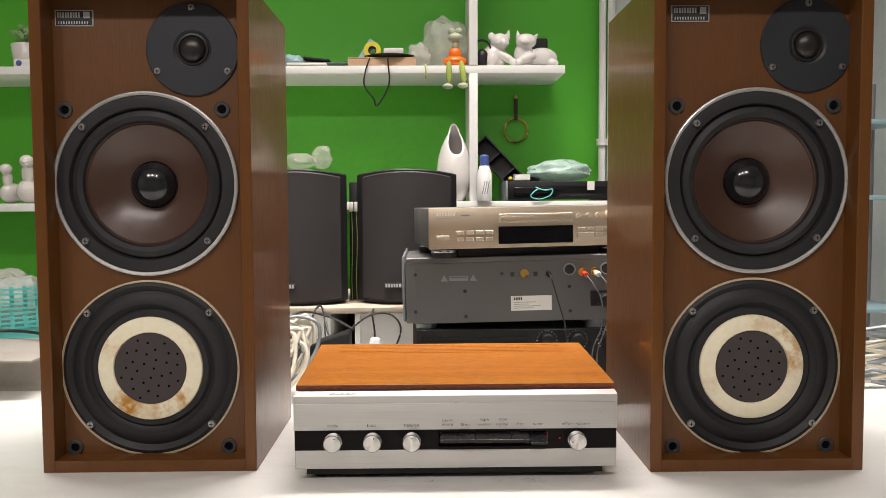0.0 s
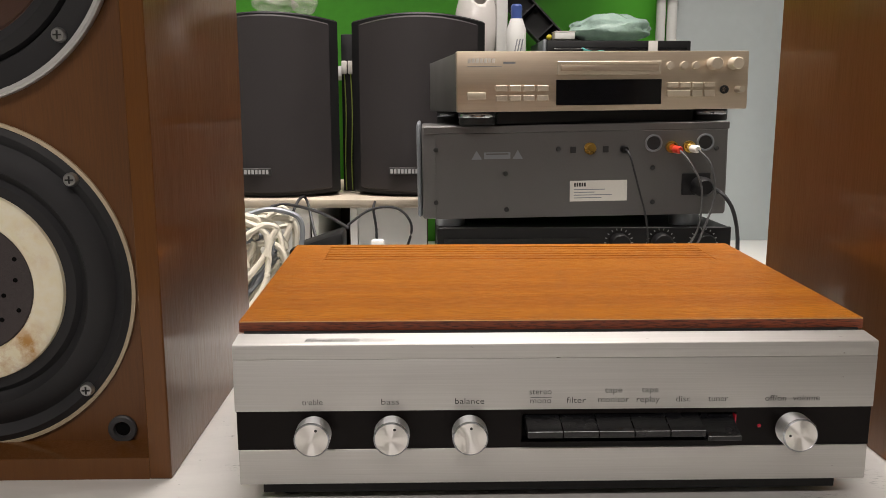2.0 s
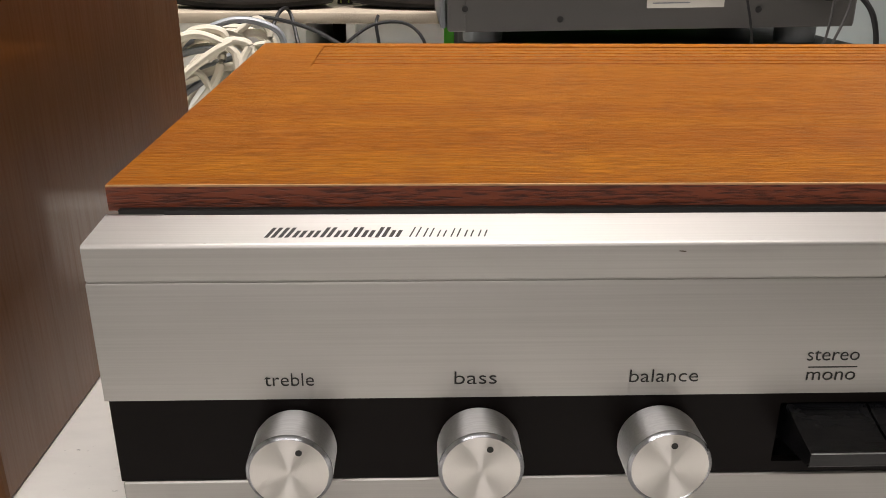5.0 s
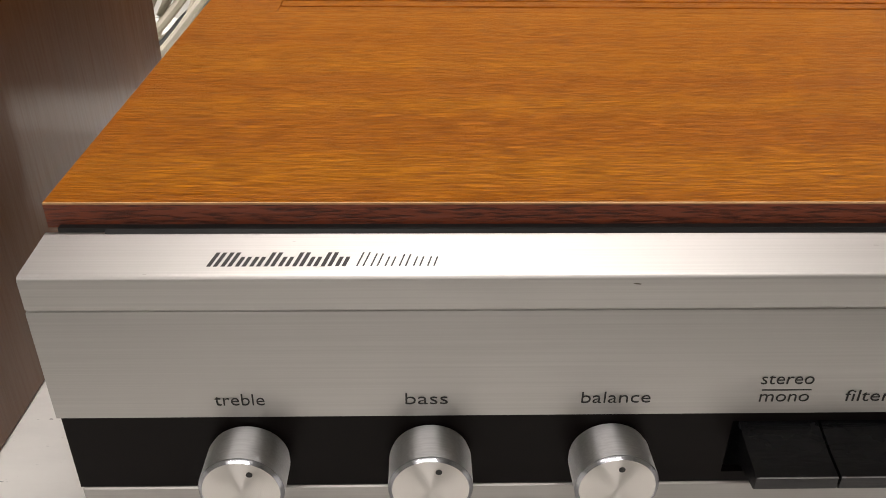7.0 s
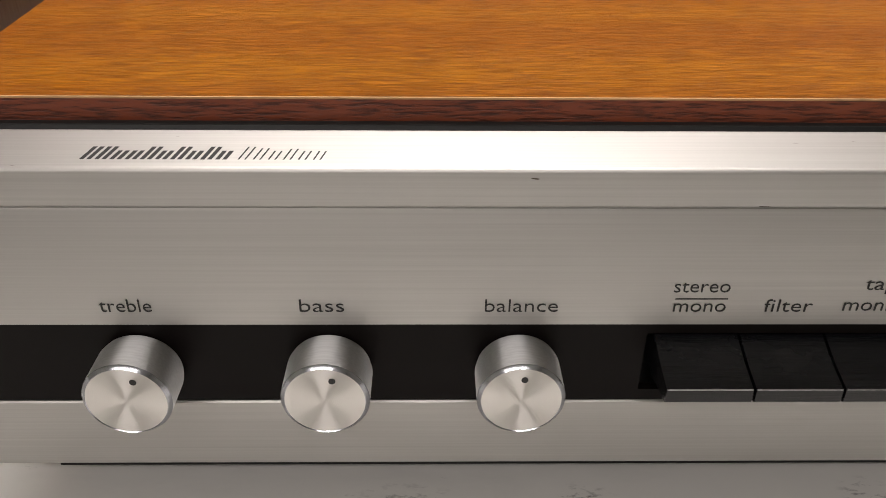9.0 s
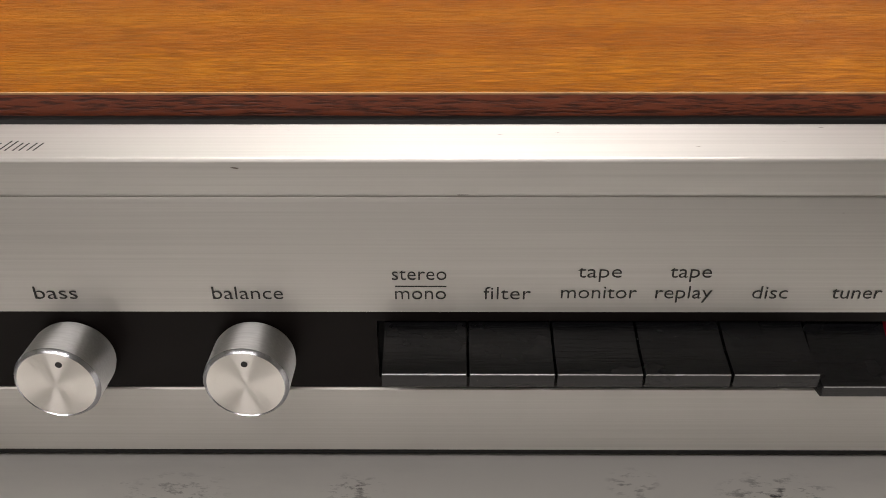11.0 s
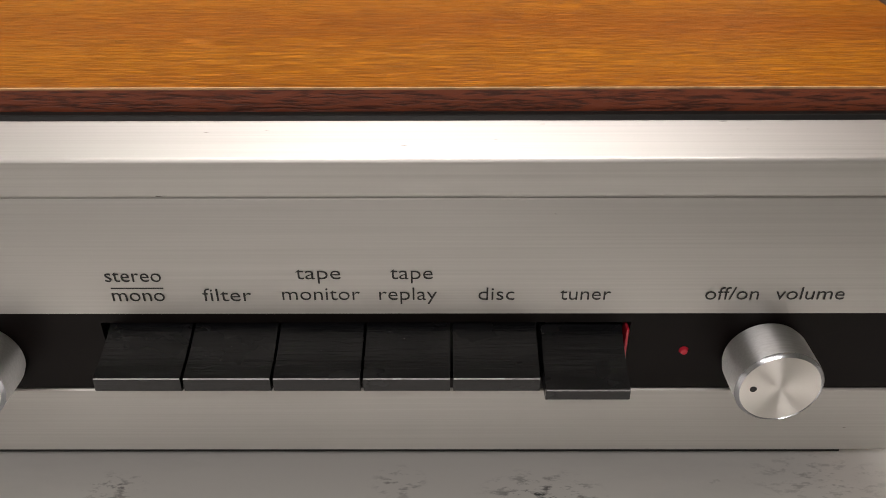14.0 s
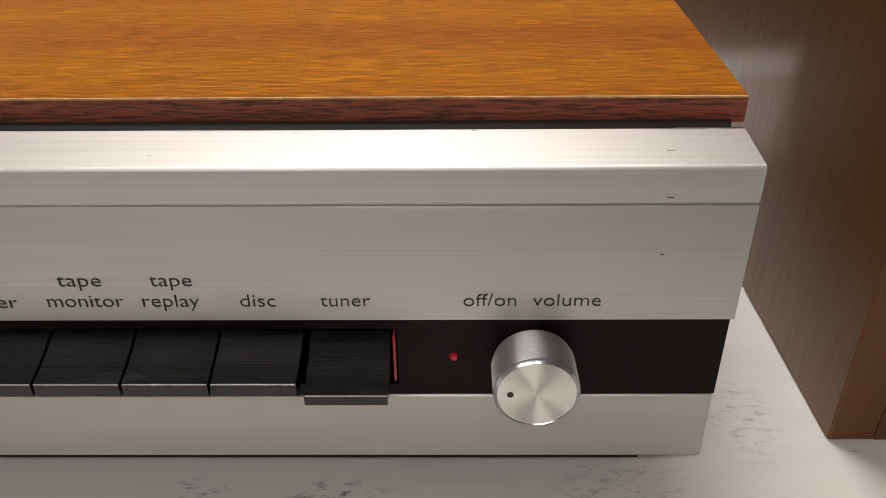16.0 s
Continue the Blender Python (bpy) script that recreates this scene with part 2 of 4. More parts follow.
GREYC = plain("dark_grey_cable", (0.09, 0.09, 0.09), 0.5)
BAGG = clear_plastic("greenish_bag", (0.55, 0.74, 0.66), 0.7)
FLOOR = plain("grey_floor_tile", (0.34, 0.33, 0.31), 0.4, 0, 0.2, 8)
CEIL = plain("ceiling_paint", (0.78, 0.77, 0.74), 0.8, 0, 0.06, 5)
CREAMW = plain("room_wall_paint", (0.50, 0.48, 0.44), 0.7, 0, 0.08, 5)


def cream_ring(name, cx, cz, spots):
    """Aged foam: cream, with amber patches (angle, reach, strength) where it has yellowed through."""
    m, t, b = nodes(name)
    fine = noise_of(t, (160, 160, 160), 4)
    ragged = noise_of(t, (60, 60, 60), 5, 0.65, 0.38, 0.62, (1.3, 0, 0.2))
    col = mix(t, fine, (0.86, 0.78, 0.55), (0.89, 0.84, 0.68))
    for angle, reach, strength in spots:
        px, pz = cx + 0.053 * math.cos(radians(angle)), cz + 0.053 * math.sin(radians(angle))
        d = t.nodes.new("ShaderNodeVectorMath")
        d.operation = "LENGTH"
        t.links.new(coords(t, (1 / reach, 0, 1 / reach), (-px / reach, 0, -pz / reach)), d.inputs[0])
        r = t.nodes.new("ShaderNodeMapRange")
        r.inputs["From Min"].default_value, r.inputs["From Max"].default_value = 0.25, 1.0
        r.inputs["To Min"].default_value, r.inputs["To Max"].default_value = strength, 0.0
        t.links.new(d.outputs["Value"], r.inputs["Value"])
        k = t.nodes.new("ShaderNodeMath")
        k.operation = "MULTIPLY"
        t.links.new(r.outputs[0], k.inputs[0])
        t.links.new(ragged, k.inputs[1])
        col = mix(t, k.outputs[0], col, (0.48, 0.21, 0.012))
    t.links.new(col, b.inputs["Base Color"])
    b.inputs["Roughness"].default_value = 0.7
    bump(t, b, fine, 0.3, 0.0006)
    return m


def table_top():
    m, t, b = nodes("worn_white_tabletop")
    smear = noise_of(t, (14, 40, 10), 5, 0.65, 0.5, 0.8)
    specks = noise_of(t, (120, 260, 50), 4, 0.7, 0.66, 0.74, (4, 1, 0))
    zone = noise_of(t, (9, 9, 9), 2, 0.5, 0.45, 0.65, (8, 3, 0))
    f = t.nodes.new("ShaderNodeMath")
    f.operation = "MULTIPLY"
    t.links.new(specks, f.inputs[0])
    t.links.new(zone, f.inputs[1])
    g = t.nodes.new("ShaderNodeMath")
    g.operation = "MULTIPLY"
    g.inputs[1].default_value = 0.3
    t.links.new(smear, g.inputs[0])
    col = mix(t, g.outputs[0], (0.74, 0.73, 0.70), (0.46, 0.46, 0.45))
    col = mix(t, f.outputs[0], col, (0.10, 0.10, 0.10))
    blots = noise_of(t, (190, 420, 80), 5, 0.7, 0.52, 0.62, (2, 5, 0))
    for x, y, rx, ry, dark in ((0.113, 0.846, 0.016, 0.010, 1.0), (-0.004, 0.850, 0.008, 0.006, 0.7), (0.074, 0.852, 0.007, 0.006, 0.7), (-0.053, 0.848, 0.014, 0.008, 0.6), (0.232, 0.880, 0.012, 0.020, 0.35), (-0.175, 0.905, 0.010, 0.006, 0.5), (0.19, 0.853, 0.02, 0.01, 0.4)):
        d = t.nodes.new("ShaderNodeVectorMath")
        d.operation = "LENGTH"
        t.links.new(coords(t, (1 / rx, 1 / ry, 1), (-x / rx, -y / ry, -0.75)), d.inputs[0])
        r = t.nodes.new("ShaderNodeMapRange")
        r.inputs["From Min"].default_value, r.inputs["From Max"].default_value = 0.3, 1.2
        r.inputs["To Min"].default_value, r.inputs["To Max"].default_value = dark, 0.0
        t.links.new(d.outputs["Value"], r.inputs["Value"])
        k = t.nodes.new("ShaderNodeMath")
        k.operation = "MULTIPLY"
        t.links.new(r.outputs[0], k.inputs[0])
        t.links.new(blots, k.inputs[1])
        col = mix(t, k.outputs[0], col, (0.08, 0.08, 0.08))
    t.links.new(col, b.inputs["Base Color"])
    b.inputs["Roughness"].default_value = 0.28
    return m


RING_A = cream_ring("yellowed_foam_ring", -0.0065, 0.1175, ((238, 0.030, 1.0), (285, 0.022, 0.8), (312, 0.022, 0.9), (150, 0.020, 0.45), (30, 0.022, 0.35)))
RING_B = cream_ring("yellowed_foam_ring_2", 0.0030, 0.1175, ((12, 0.030, 0.9), (45, 0.026, 0.7), (80, 0.022, 0.4), (200, 0.020, 0.3)))
TABLE = table_top()
EMIT, et, eb = nodes("lamp_diffuser")
eb.inputs["Emission Color"].default_value = (1, 0.97, 0.92, 1)
eb.inputs["Emission Strength"].default_value = 3.0

# ---- mesh tools ----


def thing(name, x=0, y=0, z=0, label="", category="", group="", rz=0.0):
    ob = new(name)
    ob.empty_display_size = 0.05
    ob.matrix_world = pose(x, y, z, 0, 0, rz)
    return tagged(ob, label, category, group)


def to_mesh(name, bm, material, smooth=True):
    me = bpy.data.meshes.new(name)
    bmesh.ops.recalc_face_normals(bm, faces=bm.faces[:])
    bm.to_mesh(me)
    bm.free()
    for m in material if isinstance(material, (list, tuple)) else [material]:
        me.materials.append(m)
    if smooth:
        me.shade_smooth()
        me.set_sharp_from_angle(angle=radians(35))
    return me


def part(name, bm, material, parent, label="", at=None):
    me = bm if isinstance(bm, bpy.types.Mesh) else to_mesh(name, bm, material)
    ob = new(name, me)
    ob.parent = parent
    if at is not None:
        ob.matrix_basis = at
    return tagged(ob, label)


def solid(name, bm, material, label="", category="", kind="", at=None, group=""):
    ob = new(name, to_mesh(name, bm, material))
    if at is not None:
        ob.matrix_world = at
    return tagged(ob, label, category, group, kind)


def box(x0, x1, y0, y1, z0, z1, r=0.0, seg=2, bm=None):
    own = bmesh.new()
    bmesh.ops.create_cube(own, size=1)
    for v in own.verts:
        v.co = ((x0 + x1) / 2 + v.co.x * (x1 - x0), (y0 + y1) / 2 + v.co.y * (y1 - y0), (z0 + z1) / 2 + v.co.z * (z1 - z0))
    if r:
        bmesh.ops.bevel(own, geom=own.edges[:], offset=r, segments=seg, affect="EDGES", profile=0.5)
    return join(bm, own)


def join(bm, own):
    if bm is None:
        return own
    me = bpy.data.meshes.new("tmp")
    own.to_mesh(me)
    own.free()
    bm.from_mesh(me)
    bpy.data.meshes.remove(me)
    return bm


def lathe(profile, cx=0, cy=0, cz=0, seg=48, axis="y", bm=None, close=False):
    """Turns a profile of (radius, height) round an axis; for y the height runs along y."""
    bm = bm or bmesh.new()
    rings = []
    for r, h in profile:
        if r < 1e-6:
            p = {"y": (cx, cy + h, cz), "z": (cx, cy, cz + h), "x": (cx + h, cy, cz)}[axis]
            rings.append([bm.verts.new(p)])
            continue
        ring = []
        for i in range(seg):
            a = 2 * math.pi * i / seg
            u, w = r * math.cos(a), r * math.sin(a)
            ring.append(bm.verts.new({"y": (cx + u, cy + h, cz + w), "z": (cx + u, cy + w, cz + h), "x": (cx + h, cy + u, cz + w)}[axis]))
        rings.append(ring)
    pairs = list(zip(rings, rings[1:])) + ([(rings[-1], rings[0])] if close else [])
    for a, b in pairs:
        for i in range(seg):
            j = (i + 1) % seg
            if len(a) == 1 and len(b) == 1:
                break
            if len(a) == 1:
                bm.faces.new((a[0], b[j], b[i]))
            elif len(b) == 1:
                bm.faces.new((a[i], a[j], b[0]))
            else:
                bm.faces.new((a[i], a[j], b[j], b[i]))
    return bm


def extrude_x(profile, x0, x1, bm=None):
    """A closed profile of (y, z), drawn out along x."""
    bm = bm or bmesh.new()
    a = [bm.verts.new((x0, y, z)) for y, z in profile]
    b = [bm.verts.new((x1, y, z)) for y, z in profile]
    n = len(profile)
    for i in range(n):
        bm.faces.new((a[i], a[(i + 1) % n], b[(i + 1) % n], b[i]))
    bm.faces.new(a)
    bm.faces.new(b)
    return bm


def pierced(x0, x1, z0, z1, y0, y1, holes):
    """An upright board with round holes (x, z, radius) right through it."""
    bm = bmesh.new()
    edges = []
    loops = [[(x0, z0), (x1, z0), (x1, z1), (x0, z1)]] + [[(hx + r * math.cos(2 * math.pi * i / 72), hz + r * math.sin(2 * math.pi * i / 72)) for i in range(72)] for hx, hz, r in holes]
    for loop in loops:
        vs = [bm.verts.new((x, y0, z)) for x, z in loop]
        edges += [bm.edges.new((vs[i], vs[(i + 1) % len(vs)])) for i in range(len(vs))]
    bmesh.ops.triangle_fill(bm, use_beauty=True, use_dissolve=False, edges=edges)
    made = bmesh.ops.extrude_face_region(bm, geom=bm.faces[:])
    for v in made["geom"]:
        if isinstance(v, bmesh.types.BMVert):
            v.co.y = y1
    return bm


def tube(points, r, seg=8, bm=None, smooth=6):
    """A round cable through the given points, along a smooth curve."""
    bm = bm or bmesh.new()
    p = [Vector(q) for q in points]
    line = []
    for i in range(len(p) - 1):
        a, b, c, d = p[max(i - 1, 0)], p[i], p[i + 1], p[min(i + 2, len(p) - 1)]
        for k in range(smooth):
            s = k / smooth
            line.append(0.5 * (2 * b + (c - a) * s + (2 * a - 5 * b + 4 * c - d) * s * s + (3 * b - a - 3 * c + d) * s**3))
    line.append(p[-1])
    rings, up = [], Vector((0.13, 0.27, 0.95))
    for i, q in enumerate(line):
        way = (line[min(i + 1, len(line) - 1)] - line[max(i - 1, 0)]).normalized()
        u = way.cross(up)
        if u.length < 0.05:
            u = way.cross(Vector((1, 0, 0)))
        u.normalize()
        w = way.cross(u)
        rings.append([bm.verts.new(q + r * (math.cos(2 * math.pi * j / seg) * u + math.sin(2 * math.pi * j / seg) * w)) for j in range(seg)])
    for a, b in zip(rings, rings[1:]):
        for j in range(seg):
            bm.faces.new((a[j], a[(j + 1) % seg], b[(j + 1) % seg], b[j]))
    bm.faces.new(rings[0])
    bm.faces.new(rings[-1])
    return bm


def ball(c, r, bm=None, seg=20, turn=None):
    own = bmesh.new()
    bmesh.ops.create_uvsphere(own, u_segments=seg, v_segments=seg // 2 + 2, radius=1)
    m = Matrix.LocRotScale(Vector(c), Euler([radians(a) for a in turn]) if turn else None, Vector(r))
    bmesh.ops.transform(own, matrix=m, verts=own.verts)
    return join(bm, own)


def lettering(text, x0, x1, z, height, y):
    """Raised print from x0 to x1 with its base line at z, facing -y."""
    cu = bpy.data.curves.new("print", "FONT")
    cu.body, cu.size, cu.extrude, cu.resolution_u, cu.offset = text, 1.0, 0.02, 3, -0.010
    ob = bpy.data.objects.new("print", cu)
    scene.collection.objects.link(ob)
    me = bpy.data.meshes.new_from_object(ob.evaluated_get(bpy.context.evaluated_depsgraph_get()))
    bpy.data.objects.remove(ob)
    co = np.array([v.co[:] for v in me.vertices])
    lo, hi = co.min(0), co.max(0)
    sx = (x1 - x0) / (hi[0] - lo[0])
    sz = height / 0.55
    for v in me.vertices:
        v.co = (x0 + (v.co.x - lo[0]) * sx, y - (v.co.z - lo[2]) * 0.004, z + v.co.y * sz)
    me.materials.clear()
    me.materials.append(INK)
    return me


def bars(name, parent, m, x0, x1, n, z0, z1, y, fill=0.62, lean=0.0, depth=0.0002):
    """A row of n plain printed bars, each a part of its own on one shared mesh."""
    step = (x1 - x0) / n
    own = box(0, fill * step, -depth, 0, 0, z1 - z0)
    for v in own.verts:
        v.co.x += lean * v.co.z
    me = to_mesh(name, own, m)
    for i in range(n):
        part(name, me, m, parent, at=pose(x0 + i * step, y, z0))


def crumple(bm, amount, scale):
    for v in bm.verts:
        n = noise.noise_vector(v.co * scale)
        v.co += amount * n
    return bm


# ---- the room ----
R0, R1, Y0, Y1, H = -2.3, 2.3, -3.0, 2.40, 2.70
solid("floor", box(R0, R1, Y0, Y1, -0.1, 0), FLOOR, "grey tiled workshop floor", "floor", "structure")
solid("ceiling", box(R0, R1, Y0, Y1, H, H + 0.1), CEIL, "plain white ceiling", "ceiling", "structure")
solid("wall_north", box(R0, 0.54, Y1, Y1 + 0.12, 0, H), GREEN, "bright green painted back wall", "wall", "structure")
solid("wall_north_2", box(0.54, R1, Y1 - 0.03, Y1 + 0.12, 0, H), WALLW, "cool white painted wall beside the green one", "wall", "structure")
solid("wall_south", box(R0, R1, Y0 - 0.12, Y0, 0, H), CREAMW, "plain light wall", "wall", "structure")
solid("wall_west", box(R0 - 0.12, R0, Y0, Y1, 0, H), CREAMW, "plain light wall", "wall", "structure")
solid("wall_east", box(R1, R1 + 0.12, Y0, Y1, 0, H), CREAMW, "plain light wall", "wall", "structure")
for lx, ly, lz, sx, sy, watts, spread in LAMPS:
    lamp = thing("ceiling_light", lx, ly, lz, "assumed white ceiling light fitting with glowing diffuser", "ceiling light")
    part("housing", box(-sx / 2 - 0.03, sx / 2 + 0.03, -sy / 2 - 0.02, sy / 2 + 0.02, 0.0, 0.07, 0.01), WHITE, lamp)
    part("diffuser", box(-sx / 2, sx / 2, -sy / 2, sy / 2, -0.02, 0.0, 0.004), EMIT, lamp, "glowing white diffuser")

# white pipes up the wall, and a junction box
for px, pr in ((0.506, 0.011), (0.533, 0.012)):
    pipe = thing("wall_pipe", px, Y1 - 0.045, 0.3, "white painted pipe running up the wall", "pipe", "wall pipes")
    part("pipe", lathe([(0, 0), (pr, 0), (pr, 2.4), (0, 2.4)], seg=20, axis="z"), WHITE, pipe)
    for cz in (0.93, 1.75):
        part("clip", lathe([(pr + 0.003, -0.01), (pr + 0.006, -0.01), (pr + 0.006, 0.01), (pr + 0.003, 0.01)], cz=cz, seg=20, axis="z", close=True), WHITE, pipe)
jb = thing("junction_box", 0.635, 2.335, 0.965, "white plastic junction box on the wall", "junction box")
part("body", box(-0.045, 0.045, 0, 0.035, 0, 0.12, 0.005), WHITE, jb)
part("cover", box(-0.036, 0.036, -0.004, 0, 0.01, 0.11, 0.002), WHITE, jb)
for sx in (-0.026, 0.026):
    part("screw", lathe([(0, -0.006), (0.004, -0.006), (0.004, -0.003)], cx=sx, cz=0.06, seg=12), SCREW, jb)

# the wall shelves
shelf = thing("wall_shelf", 0.008, Y1, 1.408, "white painted wall shelf with uprights", "shelf")
part("board", box(-1.6, 0.352, -0.24, 0, 0, 0.022, 0.002), WHITE, shelf)
part("board", box(-1.6, 0.50, -0.26, 0, -0.378, -0.356, 0.002), WHITE, shelf)
part("upright", box(0.084, 0.108, -0.243, 0, 0.0225, 0.60, 0.002), WHITE, shelf)
part("upright", box(0.084, 0.108, -0.243, 0, -0.3555, -0.0005, 0.002), WHITE, shelf)

# the worktable in front and the bench behind
table = thing("worktable", -0.016, -0.055, -0.018, "white worn worktable with a scuffed top", "table")
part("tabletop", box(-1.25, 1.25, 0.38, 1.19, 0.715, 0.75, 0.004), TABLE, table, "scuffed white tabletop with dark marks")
for tx in (-1.2, 1.2):
    for ty in (0.43, 1.14):
        part("leg", box(tx - 0.025, tx + 0.025, ty - 0.025, ty + 0.025, 0.018, 0.7145, 0.003), GREYL, table)
bench = thing("bench", 0, 0, 0, "white wooden back bench under the shelves", "bench")
part("benchtop", box(-1.7, 1.5, 1.33, 2.38, 0.605, 0.63, 0.003), WHITE, bench)
for tx in (-1.6, 0.0, 1.4):
    part("panel", box(tx - 0.01, tx + 0.01, 1.38, 2.36, 0, 0.6045), WHITE, bench)
riser = thing("riser_shelf", 0.004, 0, 0.638, "low white riser with a dirty board on top", "shelf")
part("board", box(-0.75, -0.062, 1.80, 2.22, 0.148, 0.163, 0.003), CARTON, riser, "dirty raw board edge")
part("side", box(-0.745, -0.725, 1.83, 2.2, -0.0075, 0.1475), WHITE, riser)
part("side", box(-0.275, -0.262, 1.81, 2.2, -0.0075, 0.1475), WHITE, riser)
part("side", box(-0.205, -0.192, 1.81, 2.2, -0.0075, 0.1475), WHITE, riser)
part("front", box(-0.725, -0.28, 1.82, 1.832, -0.0075, 0.147), WHITE, riser)
part("front", box(-0.191, -0.066, 1.82, 1.832, -0.0075, 0.147), WHITE, riser)
# Added panel that makes the gap between the sides read as dark interior.
part("back", box(-0.745, -0.062, 2.2, 2.21, -0.0075, 0.1475), plain("dark_interior_brown", (0.05, 0.03, 0.02), 0.7), riser, "dark brown panel added as the riser's dark interior")

# ---- the amplifier ----
F, Z0 = 0.85, 0.75
AX0, AX1 = -0.161, 0.210
amp = thing("stereo_amplifier", -0.0154, -0.055, -0.0156, "vintage amplifier with brushed aluminium front and teak top", "amplifier")
upper = [(F + 0.003, 0.8070), (F, 0.8070), (F, 0.8371), (F + 0.0002, 0.8375), (F + 0.0007, 0.8376), (F + 0.0007, 0.8381), (F + 0.0002, 0.8382), (F + 0.0002, 0.8457), (F + 0.0003, 0.8461), (F + 0.0006, 0.84645), (F + 0.0010, 0.8467), (F + 0.0014, 0.84675), (F + 0.0175, 0.8484), (F + 0.0175, 0.8460), (F + 0.003, 0.8443)]
part("fascia", extrude_x(upper, AX0, AX1), ALU, amp, "brushed aluminium upper front panel")
part("fascia", box(AX0 + 0.0012, AX1 - 0.0012, F, F + 0.003, 0.7622, 0.7834, 0.0004, 1), ALU, amp, "brushed aluminium lower front panel")
SX0, SX1, SZ0, SZ1 = 0.0042, 0.1300, 0.7868, 0.8040
st = box(AX0 + 0.0008, SX0, F + 0.0005, F + 0.003, 0.7836, 0.8068)
box(SX1, AX1 - 0.0008, F + 0.0005, F + 0.003, 0.7836, 0.8078, bm=st)
box(SX0, SX1, F + 0.0005, F + 0.003, 0.7836, SZ0, bm=st)
box(SX0, SX1, F + 0.0005, F + 0.003, SZ1, 0.8078, bm=st)
part("stripe", st, STRIPE, amp, "matt black control stripe")
part("slot", box(SX0 - 0.001, SX1 + 0.001, F + 0.012, F + 0.014, SZ0 - 0.001, SZ1 + 0.001), INK, amp)
part("chassis", extrude_x([(F + 0.0145, 0.7535), (1.085, 0.7535), (1.085, 0.8555), (F + 0.0176, 0.8492), (F + 0.0145, 0.8455)], -0.147, 0.194), BLACK, amp)
part("skirt", box(-0.148, 0.195, F + 0.0080, F + 0.0144, 0.7535, 0.7675), BLACK, amp)
for fx in (-0.133, 0.182):
    for fy in (0.8760 if fx < 0 else 0.8820, 1.04):
        part("foot", lathe([(0, 0.0), (0.009, 0.0), (0.010, 0.0055), (0, 0.0055)], fx, fy, 0.748, 20, "z"), BLACK, amp)

# Black strip added as the shade in the gap under the lid.
part("gap_shade", box(AX0 + 0.003, AX1 - 0.003, F + 0.0176, F + 0.03, 0.846, 0.8495), INK, amp)

# teak lid with its vent slots
LX0, LX1, LY0, LY1, LZ0, LZ1 = -0.161, 0.2105, 0.8695, 1.095, 0.8487, 0.8552
VX0, VX1, VY0, VY1 = -0.131, 0.180, 1.030, 1.085
# the lid sits a little high at the back
LID = pose(0, LY0, LZ0, 1.9, 0, 0) @ pose(0, -LY0, -LZ0)
lid = bmesh.new()


def slab(bm, x0, x1, y0, y1):
    box(x0, x1, y0, y1, LZ0, LZ1, 0, 1, bm)


slab(lid, LX0, LX1, LY0 + 0.0006, VY0)
slab(lid, LX0, VX0, VY0, VY1)
slab(lid, VX1, LX1, VY0, VY1)
slab(lid, LX0, LX1, VY1, LY1)
bmesh.ops.remove_doubles(lid, verts=lid.verts[:], dist=1e-5)
part("lid", lid, TEAK, amp, "orange-brown teak veneer lid with vent slots", LID)
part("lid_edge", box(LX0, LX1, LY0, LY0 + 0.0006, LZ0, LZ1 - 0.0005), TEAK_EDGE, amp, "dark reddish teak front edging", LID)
part("worn_edge", box(LX0, LX1, LY0 + 0.00005, LY0 + 0.0006, LZ1 - 0.0005, LZ1 - 0.00005), plain("pale_worn_wood", (0.62, 0.36, 0.16), 0.6, 0, 0.7, 40), amp, "pale worn corner of the veneer", LID)
NSLAT = 6
pitch = (VY1 - VY0) / NSLAT
for i in range(NSLAT):
    y0 = VY0 + i * pitch + 0.0011
    part("slat", box(VX0, VX1, y0, y0 + pitch - 0.0019, LZ0 + 0.001, LZ1 - 0.0003, 0.0003, 1), TEAK, amp, at=LID)

# knobs
KZ = 0.7942


def knob(name, x, dot, parent):
    body = part(name, lathe([(0, 0), (0.0098, 0), (0.0102, -0.0015), (0.0102, -0.0112)], 0, 0, 0, 64), KNOB_SIDE, parent, at=pose(x, F, KZ))
    part("rim", lathe([(0.0102, -0.0112), (0.01005, -0.01145), (0.0097, -0.0118), (0.0094, -0.0121), (0.0092, -0.0119)], 0, 0, 0, 64), CHROME, body, "polished bevelled rim")
    face = lathe([(0.0093, 0), (0.0085, -0.00005), (0.004, -0.00005), (0.0, -0.00005)], 0, 0, 0, 64)
    part("face", face, KNOB_FACE, body, "spun aluminium face", pose(0, -0.0119, 0))
    dx, dz = 0.0062 * math.cos(radians(dot)), 0.0062 * math.sin(radians(dot))
    part("pointer", lathe([(0, -0.0001), (0.0008, -0.0001), (0.0008, 0.0002)], dx, -0.0120, dz, 12), INK, body)


for kx, dot in ((-0.1160, 66), (-0.0710, 72), (-0.0262, 86), (0.1630, 180)):
    knob("knob", kx, dot, amp)

